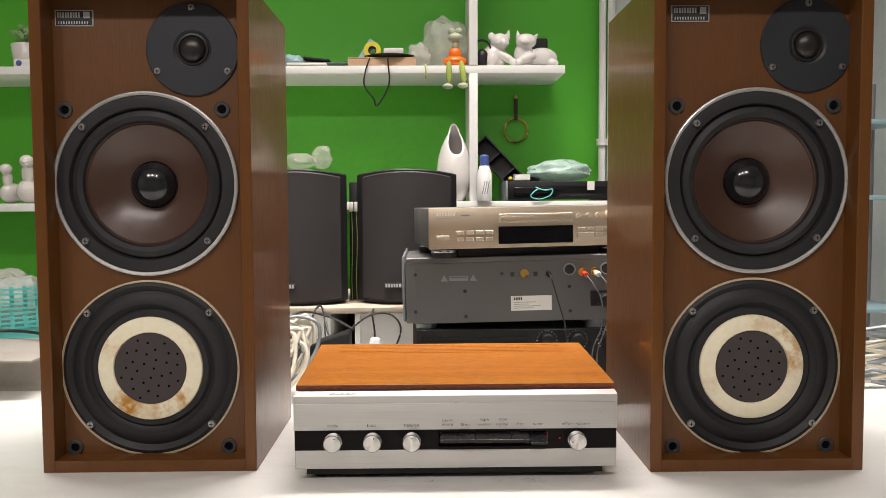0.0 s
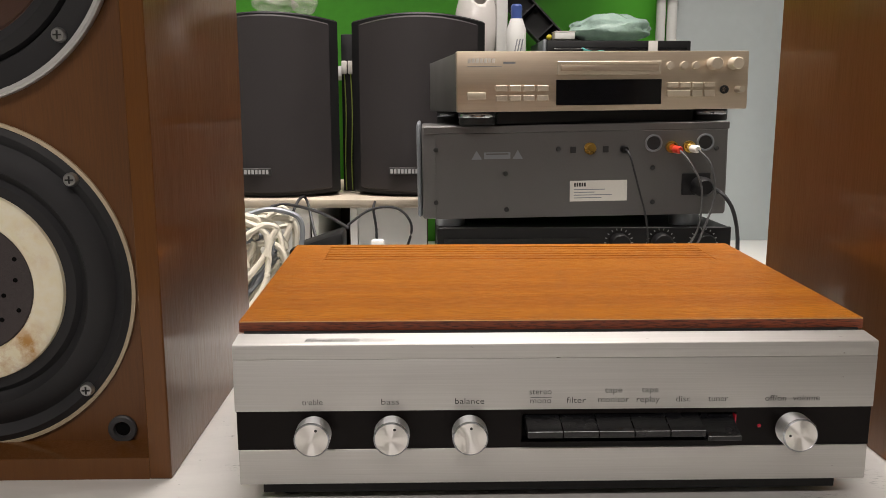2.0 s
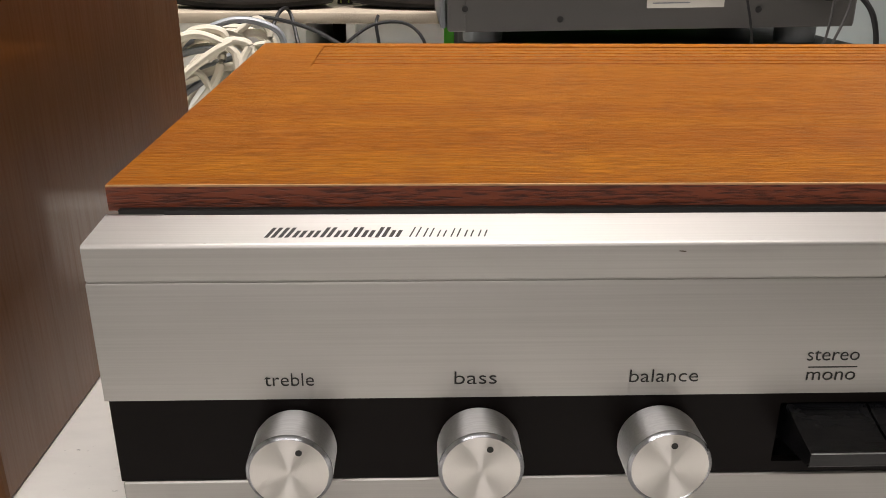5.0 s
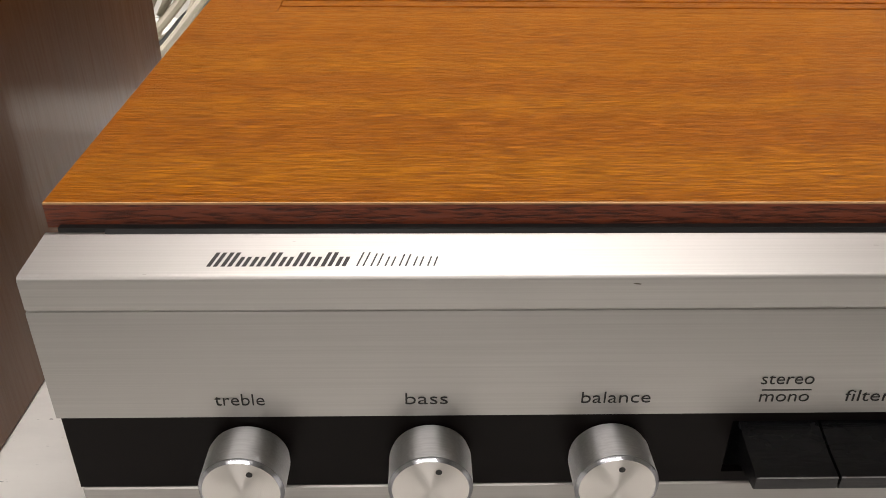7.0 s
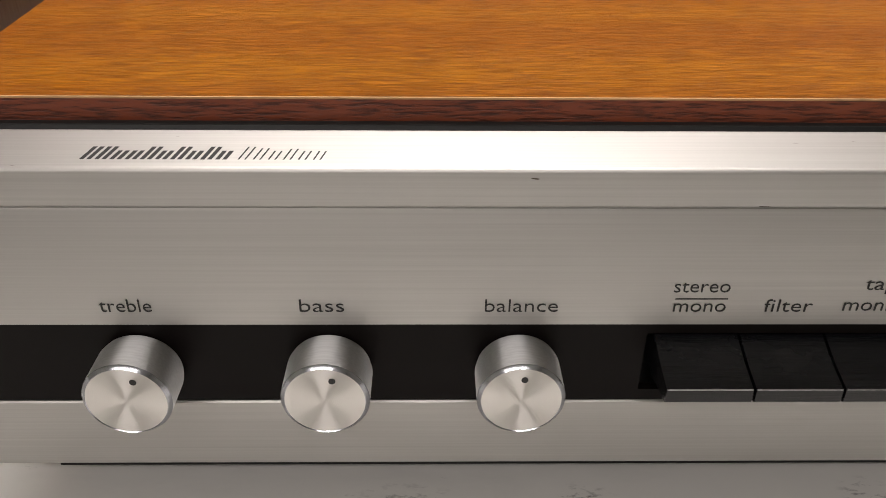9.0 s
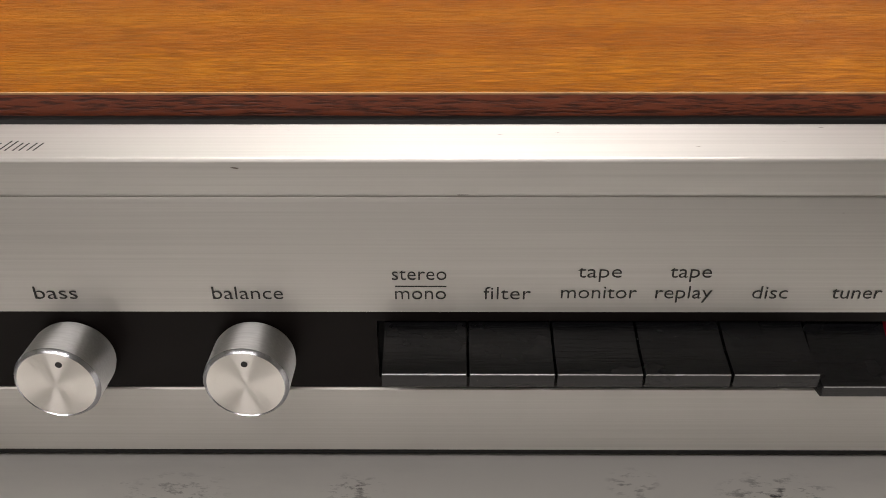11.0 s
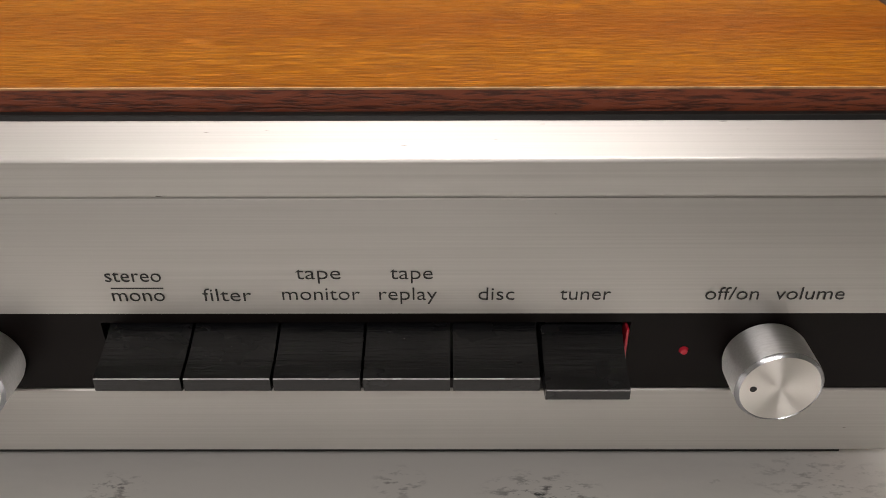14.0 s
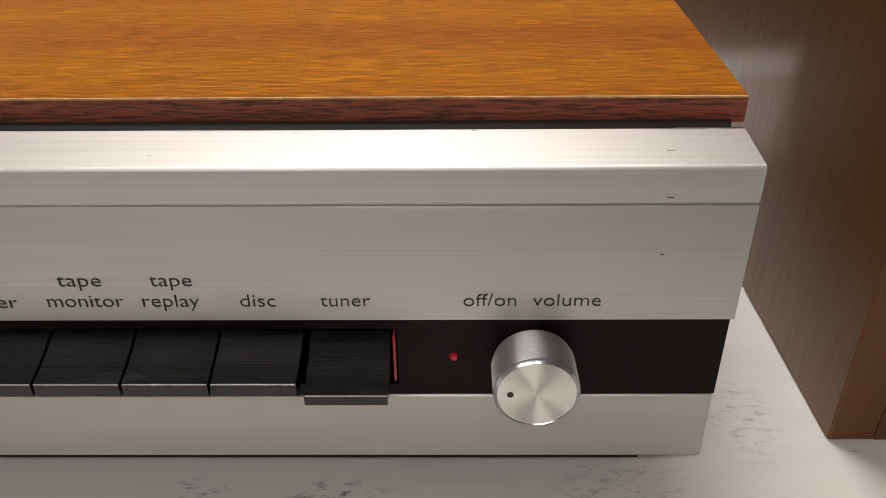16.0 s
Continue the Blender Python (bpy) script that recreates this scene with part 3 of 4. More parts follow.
# push keys: hollowed tops, with a thin pale strip as the front edge's highlight
for i in range(6):
    x0 = 0.0062 + i * 0.0204 + (0.0008 if i == 5 else 0.0)
    x1 = x0 + (0.0193 if i == 5 else 0.0197)
    if i < 5:
        prof = [(F + 0.010, 0.8052), (F + 0.003, 0.8040), (F - 0.0015, 0.8021), (F - 0.0065, 0.8003), (F - 0.0132, 0.7987), (F - 0.0135, 0.7984), (F - 0.0136, 0.7953), (F - 0.0132, 0.7948), (F + 0.010, 0.7920)]
    else:
        prof = [(F + 0.010, 0.8040), (F + 0.003, 0.8025), (F - 0.0015, 0.7995), (F - 0.0065, 0.7972), (F - 0.0132, 0.7952), (F - 0.0135, 0.7949), (F - 0.0136, 0.7926), (F - 0.0132, 0.7921), (F + 0.010, 0.7890)]
    key = part("key", extrude_x(prof, x0, x1), KEY, amp, "scratched black push key, pressed in" if i == 5 else "")
    ez = prof[4][1]
    part("edge", tube([(x0 + 0.0001, F - 0.01335, ez - 0.00012), ((x0 + x1) / 2, F - 0.01335, ez - 0.00012), (x1 - 0.0001, F - 0.01335, ez - 0.00012)], 0.00019, 8), KEY_GLINT, key, "pale strip drawn as the highlight on the front edge")
part("key_edge", box(0.1290, 0.1296, F - 0.0004, F + 0.004, 0.7885, 0.8025), RED, amp, "red edge beside the pressed key")
part("pilot_lamp", lathe([(0, -0.0009), (0.0008, -0.0007), (0.0012, 0.0), (0.0012, 0.001)], 0.1437, F + 0.0005, 0.7955, 16), RED, amp, "small red pilot lamp")

# printed words
for word, x0, x1, z in (("treble", -0.1225, -0.1107, 0.8114), ("bass", -0.0770, -0.0668, 0.8114), ("balance", -0.0345, -0.0177, 0.8114), ("stereo", 0.0084, 0.0212, 0.8168), ("mono", 0.0090, 0.0211, 0.8114),
                        ("filter", 0.0300, 0.0412, 0.8114), ("tape", 0.0520, 0.0622, 0.8175), ("monitor", 0.0484, 0.0663, 0.8117), ("tape", 0.0735, 0.0832, 0.8175), ("replay", 0.0708, 0.0841, 0.8117),
                        ("disc", 0.0937, 0.1020, 0.8117), ("tuner", 0.1125, 0.1242, 0.8117), ("off/on", 0.1460, 0.1583, 0.8117), ("volume", 0.1622, 0.1780, 0.8117)):
    part("print", lettering(word, x0, x1, z - 0.0007, 0.0028, F - 0.00005), INK, amp, 'the printed word "' + word + '"')
part("print", box(0.0091, 0.0212, F - 0.0001, F, 0.8141, 0.8144), INK, amp, "thin printed line")
tz = lambda y: 0.84662 + (y - F) * 0.1028
TALL = (1.0, 1.0, 0.68, 0.68, 1.0, 0.68, 1.0, 0.68, 1.0, 0.68, 0, 1.0, 0.9, 0.68, 0.85, 0.68, 0.68)
for i, tall in enumerate(TALL):
    x0 = -0.1208 + i * 0.00316 - (0.0016 if i > 10 else 0)
    for u, w in (((0.0, 0.0009), (0.0015, 0.0009)) if i < 10 else ((0.0, 0.00035), (0.0014, 0.00035))):
        if tall:
            own = box(x0 + u, x0 + u + w, -0.00005, 0.0, 0, 0.0052 * tall)
            for v in own.verts:
                y = F + 0.0041 + v.co.z
                v.co = (v.co.x + 0.25 * v.co.z, y, tz(y) + 0.00002 - v.co.y)
            part("maker_mark", own, INK, amp)

# ---- the two floor-standing style bookshelf loudspeakers ----


def screw(parent, x, y, z, r=0.0045, m=SCREW):
    s = part("screw", lathe([(0, -0.0022), (r * 0.8, -0.0018), (r, 0.0), (r, 0.002)], x, y, z, 16), m, parent)
    cross = box(x - r * 0.55, x + r * 0.55, y - 0.0026, y - 0.002, z - r * 0.1, z + r * 0.1)
    box(x - r * 0.1, x + r * 0.1, y - 0.0026, y - 0.002, z - r * 0.55, z + r * 0.55, bm=cross)
    part("slot", cross, INK, s)


W, D, HT, B = 0.250, 0.238, 0.568, 0.030


def loudspeaker(dx, ring):
    """Origin at the middle of the front edge on the table; the front looks towards -y."""
    sp = thing("loudspeaker", 0, 0, 0, "vintage walnut veneer loudspeaker, grille off, on the worktable", "loudspeaker", "pair of loudspeakers")
    th = 0.0138
    lip = 0.012
    for sx in (-1, 1):
        a, b = sorted((sx * W / 2, sx * (W / 2 - th)))
        part("side_panel", box(a, b, 0, D, 0, HT, 0.0008, 1), VENEER, sp)
    part("bottom_panel", box(-W / 2 + th, W / 2 - th, 0.0006, D, 0, th), VENEER, sp)
    part("top_panel", box(-W / 2 + th, W / 2 - th, 0.0006, D, HT - th, HT), VENEER, sp)
    part("back_panel", box(-W / 2 + th, W / 2 - th, D - 0.015, D - 0.003, th, HT - th), BLACK, sp)
    part("baffle", pierced(-W / 2 + th, W / 2 - th, th, HT - th, B, B + 0.018, ((dx - 0.0055, 0.3385, 0.0985), (dx - 0.0065, 0.1175, 0.104))), BAFFLE, sp, "plain brown veneered baffle")
    # woofer: silver rim, rubber roll, cone, cap
    wx, wz, y = dx - 0.0055, 0.3385, B
    wo = part("woofer", lathe([(0.1085, 0), (0.1092, -0.002), (0.1088, -0.0055), (0.1073, -0.0062), (0.1048, -0.0055), (0.1035, 0)], wx, y, wz, 96), RIM, sp, "woofer with silver rim")
    part("surround", lathe([(0.1050, -0.004), (0.1010, -0.0052), (0.0905, -0.0045), (0.0882, 0.001), (0.0862, -0.003), (0.080, -0.006), (0.0745, -0.0035), (0.0728, 0.002)], wx, y, wz, 96), RUBBER, wo, "black rubber roll surround")
    part("cone", lathe([(0.0730, 0.001), (0.0715, 0.003), (0.0705, 0.0025), (0.0600, 0.010), (0.0450, 0.0195), (0.0310, 0.026), (0.0, 0.028)], wx, y, wz, 96), CONE, wo, "brown doped paper cone")
    cap = [(0.0272 * math.cos(a), 0.0265 - 0.0225 * math.sin(a)) for a in [math.pi / 2 * i / 12 for i in range(13)]]
    part("dust_cap", lathe([(0.0290, 0.0272), (0.0284, 0.0250)] + cap[:-1] + [(0, cap[-1][1])], wx, y, wz, 64), DOME, wo, "glossy black dome cap")
    for a in (43, 137, 223, 317):
        screw(sp, wx + 0.0985 * math.cos(radians(a)), y - 0.0065, wz + 0.0985 * math.sin(radians(a)))
    # passive radiator with yellowed ring
    ax, az = dx - 0.0065, 0.1175
    pr = part("passive_radiator", lathe([(0.1068, 0), (0.1068, -0.0022), (0.1045, -0.0026), (0.1040, 0)], ax, y, az, 96), BRASSY, sp, "passive radiator with a yellowed foam ring")
    part("surround", lathe([(0.1042, -0.0015), (0.1000, -0.0035), (0.0960, -0.0010), (0.0935, 0.001), (0.0905, -0.001), (0.0850, -0.0045), (0.0780, -0.0045), (0.0745, 0.001), (0.0722, 0.0025), (0.0690, -0.0005), (0.0625, -0.0005)], ax, y, az, 96), RUBBER, pr, "black ribbed rubber surround")
    part("ring", lathe([(0.0626, -0.0005), (0.0620, -0.003), (0.0600, -0.0042), (0.0445, -0.0042), (0.0435, -0.003), (0.0432, 0.0)], ax, y, az, 80), ring, pr, "cream foam ring with brown stains")
    part("disc", lathe([(0.0433, -0.0022), (0.0425, -0.003), (0.0, -0.003)], ax, y, az, 64), FOAM, pr, "dark perforated centre disc")
    rng = random.Random(4)
    for i in range(30):
        r, a = 0.0385 * math.sqrt((i + 0.5) / 30), i * 2.39996
        part("hole", lathe([(0, -0.0034), (0.0015, -0.0034), (0.0015, -0.0028)], ax + r * math.cos(a) + rng.uniform(-.001, .001), y, az + r * math.sin(a), 8), HOLE, pr)
    for a in (43, 137, 223, 317):
        screw(sp, ax + 0.0990 * math.cos(radians(a)), y - 0.0045, az + 0.0990 * math.sin(radians(a)))
    # tweeter
    tx, tz_ = dx + 0.0525, 0.4965
    tw = part("tweeter", lathe([(0.0545, 0), (0.0545, -0.002), (0.0535, -0.003), (0.0225, -0.003), (0.0205, -0.0015), (0.0190, -0.001)], tx, y, tz_, 72), TWEETER, sp, "round black tweeter plate")
    part("ring", lathe([(0.0195, -0.0012), (0.0185, -0.0025), (0.0165, -0.0028), (0.0150, -0.0015)], tx, y, tz_, 48), TDOME, tw)
    dome = [(0.0150 * math.cos(a), -0.0012 - 0.0095 * math.sin(a)) for a in [math.pi / 2 * i / 8 for i in range(9)]]
    part("dome", lathe(dome[:-1] + [(0, dome[-1][1])], tx, y, tz_, 40), TDOME, tw, "small dark dome")
    for a in (90, 212, 328):
        screw(sp, tx + 0.0485 * math.cos(radians(a)), y - 0.0032, tz_ + 0.0485 * math.sin(radians(a)), 0.0044)
    for a in (150, 180, 30, 0, 60, 240):
        part("dimple", lathe([(0, -0.0034), (0.0011, -0.0034), (0.0011, -0.003)], tx + 0.031 * math.cos(radians(a)), y, tz_ + 0.031 * math.sin(radians(a)), 8), INK, tw)
    # grille sockets
    for gx in (dx - 0.0995, dx + 0.0855):
        for gz in (0.0215, 0.4265):
            s = part("grille_socket", lathe([(0.0093, 0), (0.0093, -0.0018), (0.0085, -0.0025), (0.0056, -0.0025), (0.0046, 0.0005)], gx, y, gz, 32), SOCKET, sp)
            part("socket_hole", lathe([(0.0047, 0.0), (0, 0.0)], gx, y - 0.0004, gz, 20), HOLE, s)
    # badge with plain marks
    bd = part("badge", box(dx - 0.1075, dx - 0.0625, y - 0.0015, y, 0.5235, 0.5425, 0.0005, 1), BADGE, sp, "small silver badge with black bars")
    part("mark", box(dx - 0.1060, dx - 0.0640, y - 0.0018, y - 0.0014, 0.5247, 0.5412), INK, bd)
    bars("mark", bd, BADGE, dx - 0.1045, dx - 0.0770, 9, 0.5335, 0.5395, y - 0.0018, 0.65)
    part("mark", box(dx - 0.0740, dx - 0.0665, y - 0.0020, y - 0.0017, 0.5328, 0.5402), BADGE, bd)
    bars("mark", bd, BADGE, dx - 0.1035, dx - 0.0670, 12, 0.5260, 0.5292, y - 0.0018, 0.45)
    return sp


left = loudspeaker(0.0, RING_A)
left.matrix_world = pose(-0.354, 0.834, 0.732) @ Matrix.Scale(1.012, 4)
right = loudspeaker(0.0095, RING_B)
right.matrix_world = pose(0.365, 0.815, 0.732) @ Matrix.Scale(1.012, 4)

# ---- the hi-fi stack on the bench ----
rc = thing("receiver", 0.167, 1.51, 0.63, "black hi-fi receiver under the stack", "receiver")
part("case", box(-0.213, 0.213, 0.006, 0.34, 0.015, 0.162, 0.002), BLACK, rc)
part("front", box(-0.215, 0.215, 0, 0.006, 0.015, 0.162, 0.001, 1), BLACK, rc)
part("window", box(-0.205, 0.01, -0.001, 0, 0.132, 0.146), GLASSB, rc)
for kx in (0.05, 0.112, 0.174):
    kb = part("knob", lathe([(0, -0.018), (0.013, -0.018), (0.0145, -0.016), (0.015, 0)], kx, 0, 0.139, 32), BLACK, rc)
    for a in range(-130, 131, 20):
        ca, sa = math.sin(radians(a)), math.cos(radians(a))
        own = box(-0.0006, 0.0006, -0.0004, 0, 0.0185, 0.0215)
        bmesh.ops.transform(own, matrix=pose(kx, 0, 0.139, 0, a, 0), verts=own.verts)
        part("tick", own, BADGE, kb)
for i in range(9):
    part("button", box(-0.16 + i * 0.0168, -0.147 + i * 0.0168, -0.004, 0, 0.124, 0.130, 0.0006, 1), GREYL, rc)
for fx in (-0.17, 0.17):
    for fy in (0.04, 0.30):
        part("foot", lathe([(0, 0), (0.02, 0), (0.022, 0.0148), (0, 0.0148)], fx, fy, 0, 24, "z"), BLACK, rc)

pa = thing("power_amplifier", 0.157, 1.515, 0.7955, "grey steel hi-fi component seen from behind, cables plugged in", "amplifier")
pa.matrix_world = pose(0.157, 1.515, 0.7955, 0, -1.0, 0)
part("case", box(-0.225, 0.218, 0.004, 0.27, 0.012, 0.145, 0.003), GREY, pa)
part("side_cheek", box(-0.2325, -0.2255, 0.012, 0.285, 0.014, 0.150, 0.004), GREYL, pa, "light grey metal side cheek")
part("rear_panel", box(-0.206, 0.214, 0.0, 0.0035, 0.012, 0.134, 0.0005, 1), GREY, pa)
part("top_flange", box(-0.222, 0.218, 0.0, 0.0035, 0.1345, 0.145, 0.001, 1), GREY, pa)
for fx in (-0.185, 0.165):
    for fy in (0.03, 0.24):
        drop = 0.0 if fx < 0 else 0.006
        part("foot", lathe([(0, -drop), (0.021, -drop), (0.022, 0.004 - drop), (0.022, 0.0115), (0, 0.0115)], fx, fy, 0, 32, "z"), GREYL, pa)
for sx, sz in ((-0.205, 0.112), (-0.206, 0.036), (-0.105, 0.076), (-0.104, 0.024), (0.108, 0.081), (0.109, 0.031), (0.206, 0.044), (0.200, 0.107), (-0.029, 0.110)):
    part("screw", lathe([(0, -0.002), (0.003, -0.0016), (0.0036, 0)], sx, 0, sz, 12), INK, pa)
for sx in (-0.008, 0.039):
    part("switch", box(sx - 0.004, sx + 0.004, -0.002, 0, 0.104, 0.113), INK, pa)
for sx, m in ((0.016, BRASS), (0.134, BRASS), (0.159, BRASS)):
    part("socket", lathe([(0, -0.012), (0.006, -0.012), (0.006, -0.006), (0.0085, -0.006), (0.0085, 0)], sx, 0, 0.110, 24), m, pa, "gold-plated phono socket")
for sx in (0.108, 0.183):
    x = part("xlr_socket", lathe([(0.0125, 0), (0.0125, -0.003), (0.0105, -0.0035), (0.0095, -0.001)], sx, 0, 0.116, 32), GREYL, pa, "round balanced socket")
    part("insert", lathe([(0.0096, -0.0012), (0, -0.0012)], sx, 0, 0.116, 24), INK, x)
lab = part("label", box(-0.012, 0.071, -0.0008, 0, 0.034, 0.064), PAPER, pa, "white type plate with black bars")
bars("mark", lab, INK, -0.006, 0.012, 5, 0.0555, 0.061, -0.0008, 0.7)
for i, (w, z) in enumerate(((0.045, 0.0505), (0.03, 0.0465), (0.055, 0.0425), (0.04, 0.0385))):
    part("mark", box(-0.006, -0.006 + w, -0.0010, -0.0008, z, z + 0.0012), GREYL, lab)
wn = part("warning_plate", box(-0.136, -0.098, -0.0006, 0, 0.0975, 0.107), GREYL, pa, "pale printed warning panel")
for tx in (-0.1465, -0.0875):
    bm = bmesh.new()
    vs = [bm.verts.new((tx + a, -0.0006, 0.1025 + b)) for a, b in ((-0.0075, -0.0055), (0.0075, -0.0055), (0, 0.0075))]
    wv = [bm.verts.new((v.co.x, 0, v.co.z)) for v in vs]
    bm.faces.new(vs)
    for i in range(3):
        bm.faces.new((vs[i], vs[(i + 1) % 3], wv[(i + 1) % 3], wv[i]))
    part("warning_triangle", bm, GREYL, pa)
part("mark", box(-0.133, -0.101, -0.0009, -0.0006, 0.1035, 0.1055), GREY, wn)
part("mains_inlet", box(0.150, 0.192, -0.004, 0, 0.040, 0.072, 0.002), BLACK, pa)


def plug_lead(name, label, pts, r, m, plug=None, plug_m=None):
    ob = thing(name, 0, 0, 0, label, "cable")
    part("lead", tube(pts, r), m, ob)
    if plug:
        x, y, z, pr, ln = plug
        part("plug", lathe([(0, -ln), (pr * 0.7, -ln), (pr, -ln * 0.75), (pr, 0), (0, 0)], x, y, z, 20), plug_m, ob)


plug_lead("signal_cable", "grey signal lead with a red phono plug", [(0.291, 1.478, 0.904), (0.300, 1.465, 0.890), (0.318, 1.462, 0.855), (0.318, 1.465, 0.800), (0.305, 1.475, 0.760), (0.300, 1.480, 0.700), (0.300, 1.45, 0.635)], 0.0014, GREYC, (0.291, 1.502, 0.905, 0.0055, 0.024), plain("red_plug", (0.55, 0.04, 0.02), 0.4))
plug_lead("signal_cable", "grey signal lead with a white phono plug", [(0.317, 1.478, 0.905), (0.330, 1.462, 0.885), (0.336, 1.46, 0.840), (0.322, 1.462, 0.790), (0.312, 1.475, 0.740), (0.318, 1.47, 0.640)], 0.0014, GREYC, (0.316, 1.502, 0.906, 0.0055, 0.024), PAPER)
plug_lead("signal_cable", "thin black lead hanging from the grey component", [(0.220, 1.500, 0.905), (0.223, 1.485, 0.895), (0.236, 1.482, 0.85), (0.250, 1.484, 0.80), (0.255, 1.486, 0.74), (0.256, 1.47, 0.636)], 0.0014, CABLEB, (0.220, 1.513, 0.905, 0.0055, 0.014), BLACK)
plug_lead("mains_cable", "thick black mains lead", [(0.345, 1.495, 0.850), (0.350, 1.470, 0.845), (0.362, 1.46, 0.825), (0.372, 1.462, 0.790), (0.378, 1.47, 0.74), (0.385, 1.47, 0.64)], 0.0028, CABLEB, (0.332, 1.511, 0.852, 0.014, 0.026), BLACK)

cd = thing("cd_player", 0.190, 1.502, 0.9483, "champagne-coloured disc player on top of the stack", "disc player")
cd.matrix_world = pose(0.190, 1.502, 0.9485, 0, -0.7, 0) @ pose(0, 0, 0, 0, 0, 7.3) @ Matrix.Diagonal((1, 1, 0.92, 1))
part("case", box(-0.211, 0.211, 0.009, 0.285, 0.013, 0.100, 0.002), GREY, cd)
# Black block added to stand for the dark gap between the feet.
part("underside_shade", box(-0.150, 0.145, 0.03, 0.27, -0.0065, 0.0128), BLACK, cd)
part("front_panel", box(-0.213, 0.213, 0.0, 0.0085, 0.012, 0.101, 0.002), GOLD, cd, "champagne brushed front panel")
tr = part("disc_tray", box(-0.072, 0.079, -0.003, 0, 0.0655, 0.086, 0.001, 1), GOLDK, cd)
part("tray_door", box(-0.068, 0.075, -0.0045, -0.003, 0.071, 0.081, 0.0015), GOLD, tr)
part("display", box(-0.073, 0.081, -0.0012, 0, 0.0205, 0.0585), GLASSB, cd, "black display window")
part("button", box(-0.199, -0.173, -0.004, 0, 0.0305, 0.0415, 0.0012), GOLDK, cd)
for r in range(2):
    for i in range(4):
        part("button", box(-0.159 + i * 0.0195, -0.143 + i * 0.0195, -0.003, 0, 0.0275 + r * 0.0145, 0.0365 + r * 0.0145, 0.0008, 1), GOLDK, cd)
for i in range(4):
    part("button", box(0.0895 + i * 0.0185, 0.1055 + i * 0.0185, -0.003, 0, 0.0455, 0.0535, 0.0008, 1), GOLDK, cd)
for a, b in ((0.0895, 0.124), (0.1265, 0.142), (0.1450, 0.161)):
    part("button", box(a, b, -0.003, 0, 0.0315, 0.0415, 0.0008, 1), GOLDK, cd)
for bx in (0.093, 0.114, 0.132):
    part("button", lathe([(0, -0.004), (0.0055, -0.0035), (0.006, 0)], bx, 0, 0.079, 20), GOLDK, cd)
for bx in (0.157, 0.189):
    part("knob", lathe([(0, -0.016), (0.008, -0.016), (0.0092, -0.0145), (0.0095, 0)], bx, 0, 0.0815, 28), GOLDK, cd)
part("jack", lathe([(0.0065, 0), (0.0065, -0.002), (0.0045, -0.002), (0.004, 0.0), (0, 0)], 0.176, 0, 0.042, 24), INK, cd)
part("knob", lathe([(0, -0.014), (0.0048, -0.014), (0.0055, 0)], 0.197, 0, 0.042, 20), GOLDK, cd)
bars("maker_mark", cd, PAPER, -0.198, -0.159, 7, 0.0835, 0.0905, 0, 0.75, 0.2)
part("mark", box(-0.148, -0.131, -0.0003, 0, 0.0825, 0.0855), GREYL, cd)
part("mark", box(-0.198, -0.150, -0.0003, 0, 0.0785, 0.0793), GREYL, cd)
for fx in (-0.178, 0.172):
    for fy in (0.035, 0.25):
        low = -0.0077 if fx < 0 else -0.0061
        f = part("foot", lathe([(0, low), (0.025, low), (0.026, low + 0.003), (0.026, 0.0125), (0, 0.0125)], fx, fy, 0, 32, "z"), BLACK, cd)
        part("foot_trim", lathe([(0.0262, 0.0035), (0.0268, 0.0045), (0.0268, 0.0085), (0.0262, 0.0095)], fx, fy, 0, 32, "z"), CHROME, f)

# ---- black plastic wall speakers on the riser ----


def satellite():
    s = thing("satellite_speaker", 0, 0, 0, "black plastic satellite speaker with bowed grille on the riser", "loudspeaker", "pair of satellite speakers")
    n, w, h = 16, 0.245, 0.325

    def hull(half, bow, back, z0, z1, crown, y0):
        bm = bmesh.new()
        rows = []
        for z, f in ((z0, 0), (z0 + 0.003, 0), (z1 - 0.003, 1), (z1, 1)):
            inset = 0.003 if z in (z0, z1) else 0.0
            ring = []
            for i in range(n + 1):
                u = -1 + 2 * i / n
                ring.append(bm.verts.new(((half - inset) * u, y0 + inset + bow * u * u, z + (crown * (1 - u * u) if f else -0.006 * (1 - u * u)))))
            ring.append(bm.verts.new((half * 0.72, back, z)))
            ring.append(bm.verts.new((-half * 0.72, back, z)))
            rows.append(ring)
        for a, b in zip(rows, rows[1:]):
            m = len(a)
            for i in range(m):
                bm.faces.new((a[i], a[(i + 1) % m], b[(i + 1) % m], b[i]))
        bm.faces.new(rows[0])
        bm.faces.new(rows[-1])
        return bm

    part("body", hull(w / 2, 0.045, 0.19, 0.006, h - 0.008, 0.012, 0.006), BLACK, s)
    part("grille", hull(w / 2 - 0.014, 0.036, 0.055, 0.013, h - 0.014, 0.012, 0.0), GRILLE, s, "perforated black metal grille")
    b = part("badge", box(-0.055, 0.003, -0.0025, 0.004, 0.040, 0.053, 0.001, 1), INK, s)
    bars("mark", b, BADGE, -0.052, 0.0, 8, 0.0425, 0.0505, -0.0025, 0.7)
    return s


